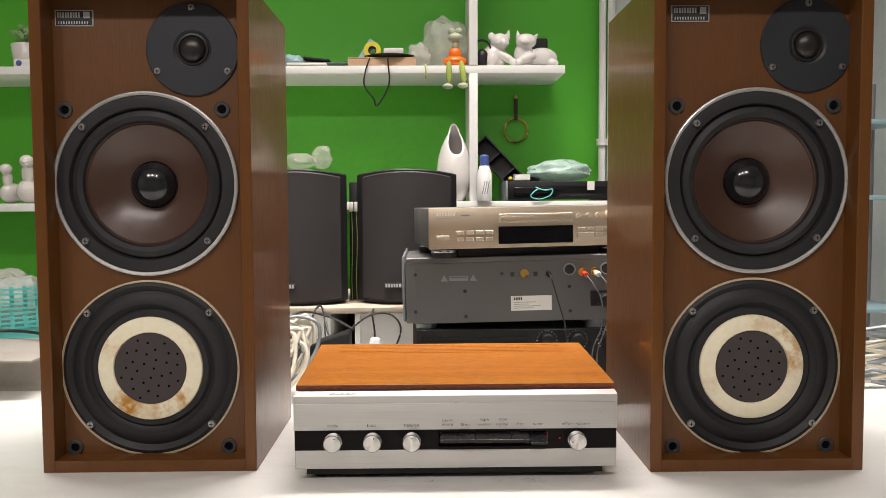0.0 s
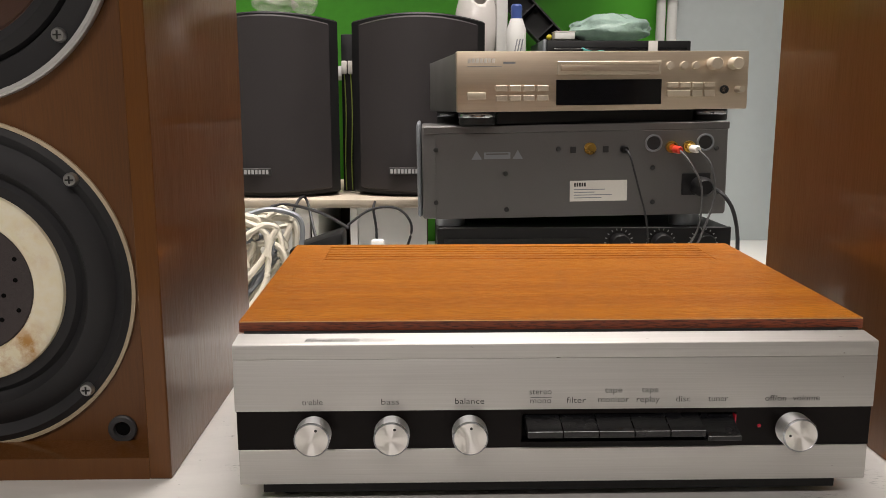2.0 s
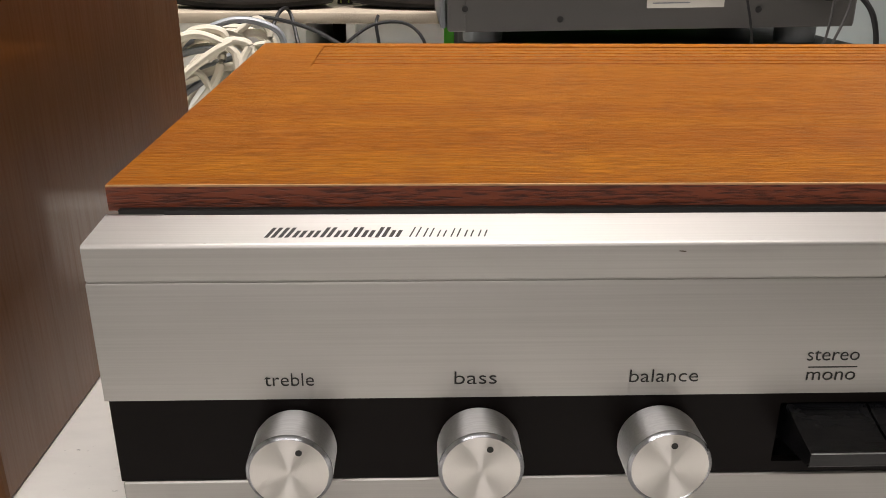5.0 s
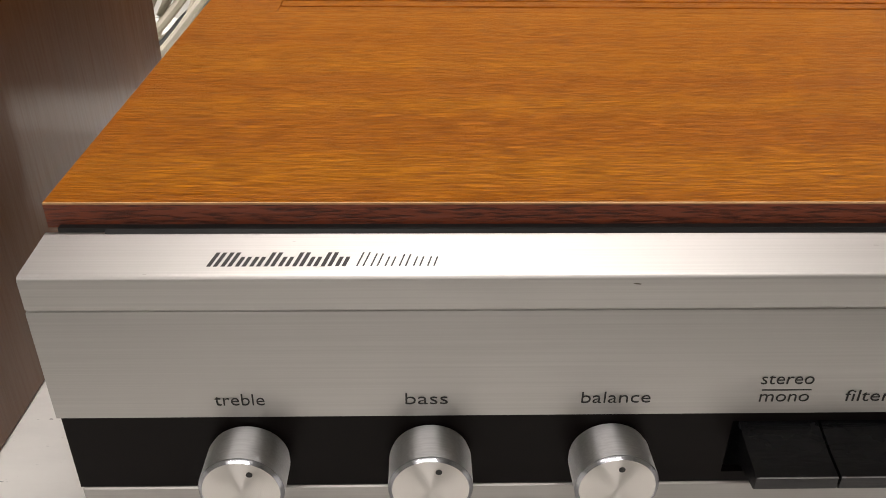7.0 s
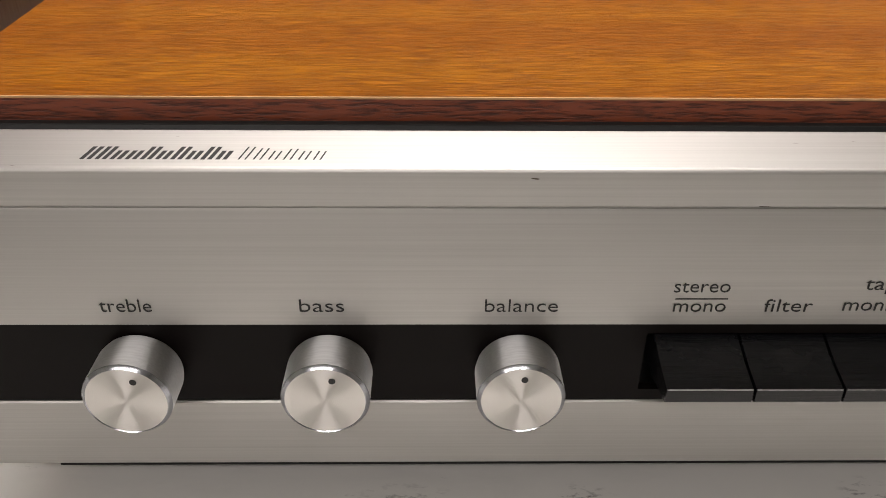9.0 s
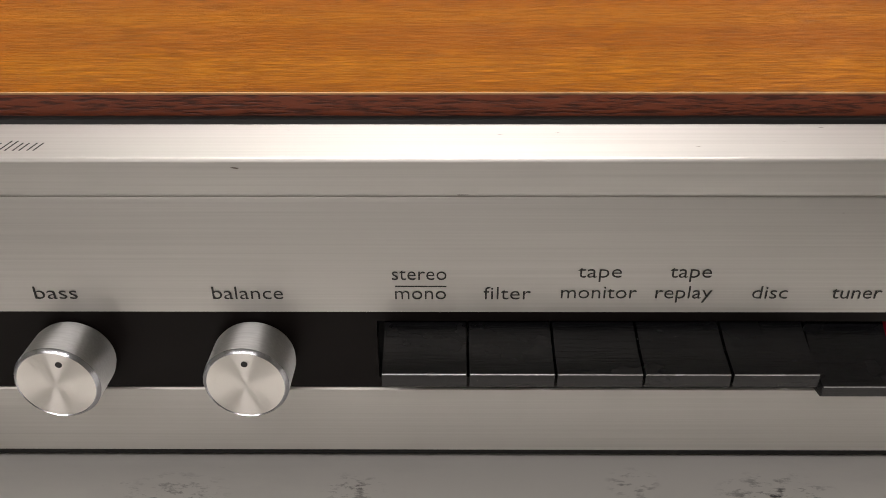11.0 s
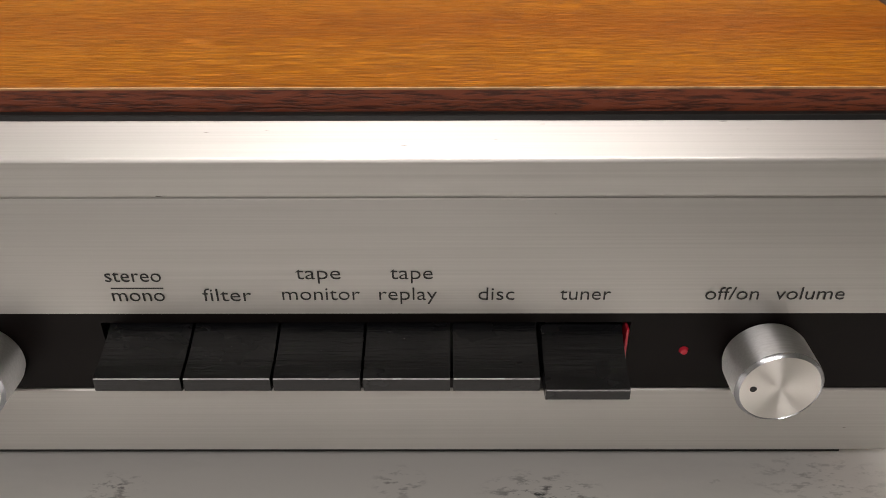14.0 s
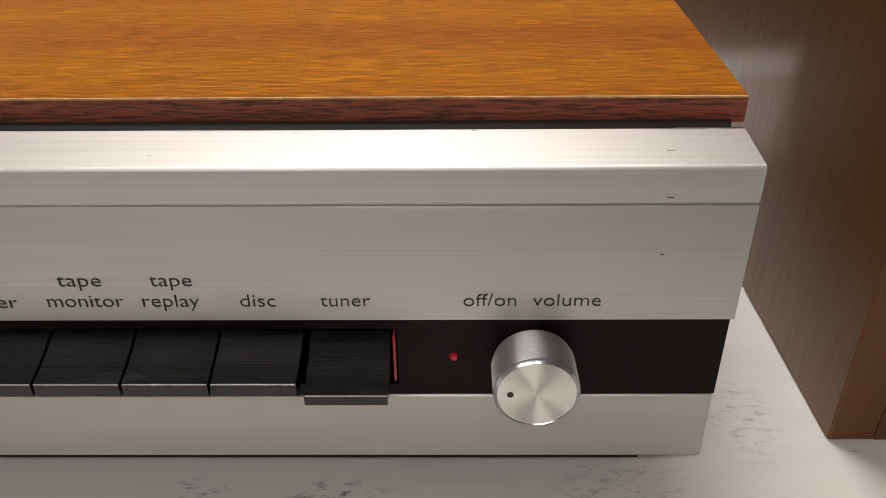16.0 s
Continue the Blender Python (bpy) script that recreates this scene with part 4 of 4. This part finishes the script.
sat = satellite()
sat.matrix_world = pose(-0.346, 1.825, 0.8025)
sat2 = copy_thing(sat, pose(-0.076, 1.835, 0.8025))
clip = thing("cable_clip", -0.213, 1.95, 0.802, "narrow bracket and leads between the satellite speakers", "bracket")
part("bracket", box(-0.012, 0.012, 0, 0.01, 0, 0.30, 0.002), BLACK, clip)
for bx in (-0.006, 0.006):
    part("lead", tube([(bx, -0.004, 0.225), (bx + 0.002, -0.006, 0.15), (bx - 0.001, -0.005, 0.06), (bx, -0.004, 0.002)], 0.0012), LIME, clip)
    part("plug", box(bx - 0.005, bx + 0.005, -0.01, -0.0005, 0.225, 0.25, 0.002), PAPER, clip)

# ---- cables and clutter behind the amplifier ----
rng = random.Random(7)
coil = thing("cable_coil", -0.378, 1.585, 0.622, "tangled coil of cream cable lying on the bench", "cable")
for k in range(24):
    rx, rz_ = rng.uniform(0.085, 0.145), rng.uniform(0.02, 0.075)
    cx, cz, dy, tilt = rng.uniform(-0.02, 0.02), rng.uniform(-0.02, 0.012), rng.uniform(-0.06, 0.06), rng.uniform(0.75, 1.15)
    pts = []
    for i in range(15):
        a = 2 * math.pi * i / 13 + k
        u, w = rx * math.cos(a), rz_ * math.sin(a)
        pts.append((cx + u * math.cos(tilt) - w * math.sin(tilt) + rng.uniform(-0.005, 0.005), dy + 0.25 * u, 0.085 + cz + u * math.sin(tilt) * 0.8 + w * math.cos(tilt) + rng.uniform(-0.004, 0.004)))
    pts = [(x, y, max(z, 0.014)) for x, y, z in pts]
    part("strand", tube(pts, rng.choice((0.004, 0.0048, 0.0052)), 8), CABLEW if k % 5 else GREYL, coil)
psu = thing("power_adapter", -0.232, 1.62, 0.63, "black plastic power adapter standing on its lead", "power adapter")
pb = box(-0.05, 0.036, 0, 0.07, 0, 0.138, 0.006)
for v in pb.verts:
    v.co.z *= 1 - 0.2 * max(0.0, -v.co.x / 0.05)
part("body", pb, BLACK, psu)
part("ridge", box(-0.02, 0.02, -0.002, 0, 0.02, 0.09, 0.001, 1), BLACK, psu)
plug_lead("black_lead", "looping black lead over the coil", [(-0.19, 1.66, 0.77), (-0.24, 1.70, 0.79), (-0.31, 1.74, 0.80), (-0.345, 1.72, 0.785), (-0.335, 1.70, 0.762), (-0.30, 1.71, 0.770), (-0.285, 1.76, 0.805), (-0.275, 1.79, 0.80), (-0.25, 1.72, 0.74), (-0.22, 1.70, 0.70), (-0.2, 1.68, 0.64)], 0.0026, CABLEB)
plug_lead("black_lead", "looping black lead in front of the riser", [(-0.20, 1.70, 0.765), (-0.16, 1.74, 0.79), (-0.115, 1.76, 0.79), (-0.09, 1.75, 0.765), (-0.095, 1.74, 0.73), (-0.12, 1.73, 0.69), (-0.13, 1.72, 0.635)], 0.0022, CABLEB)
plug_lead("black_lead", "black lead dropping from a satellite speaker", [(-0.155, 1.80, 0.797), (-0.157, 1.785, 0.785), (-0.152, 1.78, 0.75), (-0.150, 1.77, 0.72), (-0.14, 1.76, 0.635)], 0.0024, CABLEB)
mouse = thing("white_plug", -0.145, 1.70, 0.63, "white moulded plug lying on the bench", "plug")
part("body", box(-0.012, 0.012, -0.01, 0.01, 0.075, 0.115, 0.006), WHITE, mouse)
part("stem", lathe([(0, 0), (0.006, 0), (0.006, 0.0745), (0, 0.0745)], 0, 0, 0, 16, "z"), WHITE, mouse)

# ---- on the shelves ----
SH, SL = 1.430, 1.052
prof = []
for i in range(25):
    s = i / 24
    prof.append((0.024 + 0.025 * math.sin(math.pi * min(1.0, s / 0.8) ** 0.8) - 0.022 * max(0.0, (s - 0.55) / 0.45) ** 1.6, 0.245 * s))
vase = lathe([(0, 0)] + prof, 0, 0, 0, 40, "z")
bmesh.ops.bisect_plane(vase, geom=vase.verts[:] + vase.edges[:] + vase.faces[:], plane_co=(0, 0.0, 0.205), plane_no=(0.12, -0.86, 0.5), clear_outer=True)
vs = solid("vase", vase, PORCELAIN, "tall white porcelain vase with a slanted open mouth", "vase", at=pose(0.050, 2.19, SL))
md = vs.modifiers.new("wall", "SOLIDIFY")
md.thickness = 0.004

bt = thing("bottle", 0.132, 2.13, SL, "white squeeze bottle with a blue cap", "bottle")
part("body", lathe([(0, 0), (0.019, 0), (0.021, 0.004), (0.021, 0.075), (0.013, 0.098), (0, 0.098)], 0, 0, 0, 28, "z"), WHITE, bt)
part("cap", lathe([(0.012, 0.0982), (0.012, 0.124), (0.009, 0.128), (0, 0.128)], 0, 0, 0, 24, "z"), BLUE, bt, "blue cap")
bars("mark", bt, GREYL, -0.008, 0.010, 3, 0.02, 0.055, -0.0208, 0.4, 0.2)

bb = thing("black_box", 0.345, 2.15, SL, "flat black electronic box on the lower shelf", "box")
part("body", box(-0.145, 0.170, -0.005, 0.2, 0.004, 0.055, 0.003), BLACK, bb)
part("side", box(-0.153, -0.1455, -0.007, 0.2, 0.002, 0.057, 0.002), GREYL, bb)
part("recess", box(-0.13, 0.16, -0.008, -0.0055, 0.012, 0.040, 0.002), GLASSB, bb)
for fx in (-0.12, 0.13):
    part("foot", box(fx - 0.01, fx + 0.01, 0.02, 0.18, 0, 0.0038), BLACK, bb)
tag = thing("paper_tag", 0.43, 2.139, SL + 0.03, "small white paper tag hanging on the black box", "tag")
part("tag", box(-0.01, 0.01, -0.001, 0.0, 0, 0.024), PAPER, tag)
plug_lead("turquoise_string", "turquoise string looped on the black box", [(0.285, 2.138, 1.087), (0.270, 2.136, 1.077), (0.262, 2.135, 1.064), (0.285, 2.135, 1.057), (0.315, 2.135, 1.067), (0.322, 2.136, 1.084), (0.300, 2.137, 1.082), (0.275, 2.136, 1.090)], 0.0018, TEAL)
wb = thing("white_carton", 0.240, 2.17, SL + 0.0575, "small white carton on the black box", "carton")
part("body", box(-0.022, 0.022, -0.02, 0.02, 0, 0.016, 0.002), WHITE, wb)
part("flap", box(-0.023, 0.023, -0.021, 0.021, 0.0161, 0.0175), PAPER, wb)
solid("yellow_bead", ball((0, 0, 0.006), (0.006, 0.006, 0.006)), YELLOW, "small yellow bead beside the carton", "bead", at=pose(0.208, 2.165, SL + 0.0575))


def bag(name, x, y, z, rx, ry, h, m, label, seed):
    bm = bmesh.new()
    bmesh.ops.create_icosphere(bm, subdivisions=4, radius=1)
    for v in bm.verts:
        n1, n2 = noise.noise(v.co * 1.8 + Vector((seed, 0, 0))), noise.noise(v.co * 5.5 + Vector((0, seed, 0)))
        k = 1 + 0.18 * n1 + 0.045 * n2 + 0.02 * abs(noise.noise(v.co * 9))
        v.co = (v.co.x * rx * k, v.co.y * ry * k, max(0.0, (v.co.z * 0.5 + 0.45) * h * k))
    return solid(name, bm, m, label, "bag", at=pose(x, y, z))


bag("plastic_bag", 0.350, 2.22, SL + 0.057, 0.095, 0.06, 0.062, BAGG, "crumpled pale green plastic bag on the black box", 3.1)
tray = thing("black_tray", 0.178, 2.235, SL, "black divided plastic tray leaning against the wall", "tray")
tl = bmesh.new()
for own in (box(-0.022, 0.022, 0, 0.003, 0, 0.17), box(-0.024, -0.021, -0.03, 0.003, 0, 0.17), box(0.021, 0.024, -0.03, 0.003, 0, 0.17)):
    join(tl, own)
for dz in (0.0, 0.055, 0.11, 0.167):
    box(-0.021, 0.021, -0.028, 0.0, dz, dz + 0.003, bm=tl)
part("body", tl, BLACK, tray, at=pose(0.075, 0, 0.030, -12, -42, 0) @ Matrix.Scale(1.12, 4))
part("rest", box(0.05, 0.12, -0.02, 0.06, 0, 0.07, 0.004), BLACK, tray)

# upper shelf
bag("plastic_bag", 0.030, 2.28, SH, 0.072, 0.055, 0.165, BAG, "knotted clear plastic bag with white stuffing on the shelf", 8.7)
bag("plastic_bag", -0.050, 2.22, SH, 0.035, 0.035, 0.075, BAG, "loose end of a clear plastic bag on the shelf", 2.2)
bag("plastic_wrap", -0.345, 1.93, 1.136, 0.040, 0.03, 0.040, WRAP, "crumpled clear wrapper on a satellite speaker", 5.0)
bag("plastic_wrap", -0.290, 1.93, 1.136, 0.026, 0.022, 0.058, WRAP, "crumpled clear wrapper with red print on a satellite speaker", 6.3)
bag("plastic_bag", -0.405, 2.20, SH, 0.035, 0.035, 0.038, LBLUE, "crumpled pale blue cloth on the shelf", 1.4)
solid("paper_sheet", crumple(box(-0.055, 0.055, -0.04, 0.04, 0, 0.008, 0.002), 0.002, 30), PAPER, "folded white paper on the shelf", "paper", at=pose(-0.360, 2.20, SH))
gl = thing("phone_case", -0.300, 2.22, SH, "dark green leather case lying on the shelf", "case")
part("body", box(-0.065, 0.055, -0.04, 0.04, 0, 0.014, 0.004), plain("dark_green_leather", (0.02, 0.05, 0.03), 0.4), gl)
part("flap", box(-0.075, 0.0, -0.042, 0.042, 0.0145, 0.022, 0.003), BLACK, gl, at=pose(0, 0, 0, 0, 6, 0))
cb = thing("wooden_box", -0.152, 2.215, SH, "flat pale wooden box on the shelf", "box")
part("body", box(-0.094, 0.096, -0.05, 0.06, 0, 0.020, 0.001, 1), TAN, cb)
part("lid", box(-0.094, 0.096, -0.05, 0.06, 0.0205, 0.0235, 0.001, 1), TAN, cb)
solid("dark_plate", lathe([(0, 0.004), (0.05, 0.0), (0.075, 0.006), (0.078, 0.009), (0.05, 0.005), (0, 0.008)], seg=40, axis="z"), BLACK, "dark round plate on the wooden box", "plate", at=pose(-0.129, 2.225, SH + 0.0235))
wc = thing("white_charger", -0.119, 2.20, SH + 0.036, "white plastic block on the dark plate", "charger")
part("body", box(-0.028, 0.028, -0.02, 0.02, 0, 0.017, 0.004), PORCELAIN, wc)
part("base", box(-0.024, 0.024, -0.016, 0.016, -0.003, 0, 0.001, 1), GREYL, wc)
ys = thing("tape_roll", -0.179, 2.20, SH + 0.0235, "yellow toy tape on the wooden box", "tape roll")
part("roll", lathe([(0.012, -0.012), (0.024, -0.012), (0.024, 0.012), (0.012, 0.012)], 0, 0, 0.024, 28, "y", close=True), YELLOW, ys)
part("core", lathe([(0.0115, -0.010), (0.009, -0.010), (0.009, 0.010), (0.0115, 0.010)], 0, 0, 0.024, 20, "y", close=True), BLACK, ys)
card = thing("card", -0.209, 2.20, SH + 0.0236, "pale card leaning on the tape", "card")
part("card", box(-0.012, 0.012, 0, 0.0015, 0, 0.062), LBLUE, card, at=pose(0, 0, 0, 0, 32, 0))
plug_lead("hanging_strap", "thin dark strap hanging over the shelf edge", [(-0.184, 2.156, 1.449), (-0.196, 2.152, 1.413), (-0.199, 2.150, 1.373), (-0.174, 2.150, 1.338), (-0.166, 2.150, 1.318), (-0.144, 2.150, 1.348), (-0.130, 2.150, 1.383), (-0.132, 2.152, 1.423), (-0.134, 2.156, 1.449)], 0.0022, BLACK)
plug_lead("hanging_strap", "short pale strap over the shelf edge", [(-0.029, 2.17, 1.433), (-0.030, 2.154, 1.427), (-0.028, 2.153, 1.408), (-0.029, 2.154, 1.393)], 0.002, LIME)


def figurine(name, shapes, m, label, x, y, z, ears=()):
    """Rounded lumps melted into one glazed body; ears are pointed cones."""
    bm = bmesh.new()
    for c, r, turn in shapes:
        ball(c, r, bm, 18, turn)
    for c, w, tall, lean in ears:
        own = lathe([(0, -0.008), (w, -0.006), (w * 0.75, tall * 0.4), (w * 0.2, tall * 0.92), (0, tall)], seg=14, axis="z")
        bmesh.ops.transform(own, matrix=Matrix.LocRotScale(Vector(c), Euler((0, radians(lean), 0)), Vector((1, 0.6, 1))), verts=own.verts)
        join(bm, own)
    ob = solid(name, bm, m, label, "figurine", at=pose(x, y, z))
    md = ob.modifiers.new("melt", "REMESH")
    md.mode, md.voxel_size, md.use_smooth_shade = "VOXEL", 0.0022, True
    md = ob.modifiers.new("soften", "SMOOTH")
    md.factor, md.iterations = 0.5, 2
    return ob


figurine("figurine", [((-0.010, 0.004, 0.035), (0.036, 0.030, 0.036), None), ((-0.022, -0.018, 0.022), (0.017, 0.016, 0.022), None), ((0.004, -0.010, 0.074), (0.027, 0.023, 0.023), None), ((0.013, -0.030, 0.069), (0.011, 0.009, 0.008), None),
                      ((-0.020, -0.008, 0.088), (0.011, 0.006, 0.012), None), ((0.022, -0.022, 0.026), (0.026, 0.012, 0.012), (0, 30, 0)), ((0.040, -0.028, 0.013), (0.012, 0.011, 0.011), None), ((0.010, -0.028, 0.066), (0.020, 0.006, 0.006), None)],
         PORCELAIN, "white glazed cat figurine reaching out a paw on the shelf", 0.178, 2.215, SH, [((0.025, -0.008, 0.086), 0.009, 0.024, 14)])
figurine("figurine", [((0.034, 0.004, 0.029), (0.046, 0.030, 0.030), None), ((-0.018, -0.002, 0.036), (0.029, 0.025, 0.036), None), ((-0.012, -0.012, 0.074), (0.030, 0.023, 0.022), None), ((-0.016, -0.032, 0.068), (0.012, 0.009, 0.008), None),
                      ((-0.012, -0.026, 0.024), (0.030, 0.012, 0.012), (0, -24, 0)), ((-0.036, -0.030, 0.012), (0.012, 0.011, 0.011), None), ((0.062, -0.018, 0.012), (0.018, 0.014, 0.012), None), ((0.034, -0.020, 0.030), (0.026, 0.012, 0.022), (0, 20, 0))],
         PORCELAIN, "white glazed lying cat figurine on the shelf", 0.268, 2.215, SH, [((-0.032, -0.008, 0.084), 0.009, 0.024, -12), ((0.010, -0.008, 0.080), 0.009, 0.022, 36)])
frame_ = thing("picture_stand", 0.285, 2.285, SH, "dark upright stand behind the figurines", "stand")
part("panel", box(-0.03, 0.045, 0, 0.012, 0, 0.1, 0.006), BLACK, frame_)
part("foot", box(-0.03, 0.045, 0.013, 0.05, 0, 0.006), BLACK, frame_)
hd = thing("headset", 0.130, 2.20, SH, "black coiled headset on the shelf", "headset")
part("band", lathe([(0.022, -0.004), (0.027, -0.004), (0.027, 0.004), (0.022, 0.004)], 0, 0, 0.052, 28, "y", close=True), BLACK, hd)
part("cup", ball((0, 0, 0.026), (0.020, 0.022, 0.026)), BLACK, hd)

# seated doll with dangling legs, one plain mesh
bm = bmesh.new()
mats = []
for c, r, turn, k in (((0, 0, 0.016), (0.034, 0.026, 0.016), None, 0), ((0, 0, 0.036), (0.018, 0.016, 0.022), None, 0), ((0, -0.004, 0.062), (0.010, 0.010, 0.012), None, 2), ((0, -0.006, 0.082), (0.021, 0.017, 0.014), None, 2),
                      ((-0.010, -0.010, 0.098), (0.010, 0.009, 0.010), None, 2), ((0.010, -0.010, 0.098), (0.010, 0.009, 0.010), None, 2), ((-0.018, -0.040, -0.022), (0.0085, 0.0085, 0.034), None, 1),
                      ((0.020, -0.040, -0.020), (0.0085, 0.0085, 0.034), (0, -8, 0), 1), ((-0.022, -0.048, -0.060), (0.015, 0.016, 0.008), None, 2), ((0.020, -0.048, -0.058), (0.015, 0.016, 0.008), None, 2)):
    first = len(bm.faces)
    ball(c, r, bm, 16, turn)
    bm.faces.ensure_lookup_table()
    for f in bm.faces[first:]:
        f.material_index = k
solid("seated_doll", bm, [ORANGE, LIME, plain("pale_green_glaze", (0.42, 0.46, 0.33), 0.3)], "small doll in orange sitting on the shelf edge", "doll", at=pose(0.054, 2.192, SH))

ringt = thing("brass_ring", 0.246, Y1 - 0.004, 1.270, "brass ring hanging on a dark leather strap on the green wall", "ring")
part("ring", lathe([(0.0355 + 0.0035 * math.cos(a), 0.0035 * math.sin(a) - 0.006) for a in [2 * math.pi * i / 10 for i in range(10)]], 0, 0, 0, 48, close=True), BRASS, ringt)
part("strap", box(-0.006, 0.006, -0.013, -0.010, 0.030, 0.105, 0.001, 1), plain("brown_leather", (0.06, 0.03, 0.02), 0.6), ringt)
part("hook", lathe([(0, -0.02), (0.005, -0.02), (0.005, 0.004), (0, 0.004)], 0, 0, 0.10, 12), BRASS, ringt)

# left end of the shelves and bench
pot = thing("plant_pot", -1.168, 2.24, SH, "small pale plant in a white pot on the shelf", "potted plant")
part("pot", lathe([(0, 0), (0.032, 0), (0.042, 0.07), (0.040, 0.074), (0.036, 0.068), (0, 0.066)], 0, 0, 0, 28, "z"), PORCELAIN, pot)
pl = bmesh.new()
for i in range(46):
    a, e = rng.uniform(0, 6.28), rng.uniform(0.3, 1.4)
    d = Vector((math.cos(a) * math.cos(e), math.sin(a) * math.cos(e), math.sin(e)))
    ball(Vector((0, 0, 0.075)) + d * rng.uniform(0.01, 0.055), (0.006, 0.003, 0.009), pl, 8, (rng.uniform(-60, 60), rng.uniform(-60, 60), 0))
part("foliage", pl, LEAF, pot)
small = thing("small_device", -1.145, 2.19, SH, "small white device with a dark lens on the shelf", "device")
part("body", box(-0.028, 0.02, -0.02, 0.02, 0, 0.022, 0.004), WHITE, small)
part("lens", lathe([(0, -0.003), (0.007, -0.002), (0.008, 0.0)], -0.012, -0.0205, 0.011, 20), BLUE, small)
figurine("figurine", [((0, 0, 0.035), (0.034, 0.045, 0.036), None), ((0.004, -0.02, 0.085), (0.016, 0.016, 0.034), None), ((0.006, -0.028, 0.118), (0.019, 0.02, 0.018), None), ((0.012, -0.05, 0.114), (0.009, 0.012, 0.004), None)], PORCELAIN, "white duck figurine on the lower shelf", -1.152, 2.20, SL)
figurine("figurine", [((0, 0, 0.03), (0.03, 0.04, 0.03), None), ((0.0, -0.02, 0.07), (0.014, 0.014, 0.028), None), ((0.0, -0.028, 0.098), (0.017, 0.018, 0.016), None)], PORCELAIN, "second white duck figurine on the lower shelf", -1.225, 2.24, SL)
bk = thing("basket", -1.15, 2.06, 0.63, "turquoise perforated plastic basket on the bench", "basket")
for k in range(9):
    z0 = 0.10 + k * 0.0125
    part("band", lathe([(0.115 + k * 0.0015, z0), (0.117 + k * 0.0015, z0), (0.117 + k * 0.0015, z0 + 0.006), (0.115 + k * 0.0015, z0 + 0.006)], 0, 0, 0, 40, "z", None, True), TEAL, bk)
for k in range(24):
    a = 2 * math.pi * k / 24
    part("rib", box(-0.005, 0.005, -0.0012, 0.0012, 0.1, 0.21), TEAL, bk, at=pose(0.118 * math.cos(a), 0.118 * math.sin(a), 0, 0, 0, math.degrees(a) + 90))
part("base", lathe([(0, 0), (0.112, 0), (0.114, 0.10), (0, 0.10)], 0, 0, 0, 40, "z"), TEAL, bk)
bag("plastic_bag", -1.15, 2.06, 0.735, 0.09, 0.09, 0.14, BAG, "crumpled clear bags in the basket", 4.4)
plug_lead("black_lead", "black lead lying on a carton", [(-1.25, 1.90, 0.745), (-1.15, 1.88, 0.74), (-1.05, 1.90, 0.735), (-0.95, 1.86, 0.73), (-0.85, 1.9, 0.70)], 0.004, CABLEB)
lc = thing("carton", -1.12, 1.86, 0.63, "open flat pale carton on the bench", "carton")
part("body", box(-0.22, 0.25, -0.16, 0.05, 0, 0.085, 0.002), CARD, lc)
part("flap", box(-0.22, 0.25, -0.26, -0.16, 0.084, 0.088), CARD, lc, at=pose(0, 0, 0.0, 0, 0, 0))

# right end: rack with bags and cables behind the loudspeaker
rk = thing("wire_rack", 1.05, 2.10, 0.63, "grey wire rack beside the wall", "rack")
for px in (-0.2, 0.2):
    for py in (-0.1, 0.1):
        part("post", lathe([(0, 0), (0.008, 0), (0.008, 0.75), (0, 0.75)], px, py, 0, 16, "z"), GREYL, rk)
for pz in (0.12, 0.42, 0.62):
    part("shelf", box(-0.2, 0.2, -0.1, 0.1, pz, pz + 0.012, 0.002), LBLUE, rk)
bag("plastic_bag", 0.98, 2.08, 0.762, 0.11, 0.07, 0.16, BAGG, "pale blue plastic bag on the wire rack", 7.7)
coil2 = thing("cable_coil", 0.95, 1.72, 0.63, "coil of grey and cream cable on the bench", "cable")
for k in range(7):
    part("strand", tube([((0.10 + 0.006 * k) * math.cos(a + k), 0.07 * math.sin(a + k), 0.01 + 0.018 * k + 0.01 * math.sin(3 * a)) for a in [2 * math.pi * i / 12 for i in range(13)]], 0.006), CABLEW if k % 3 else GREYL, coil2)
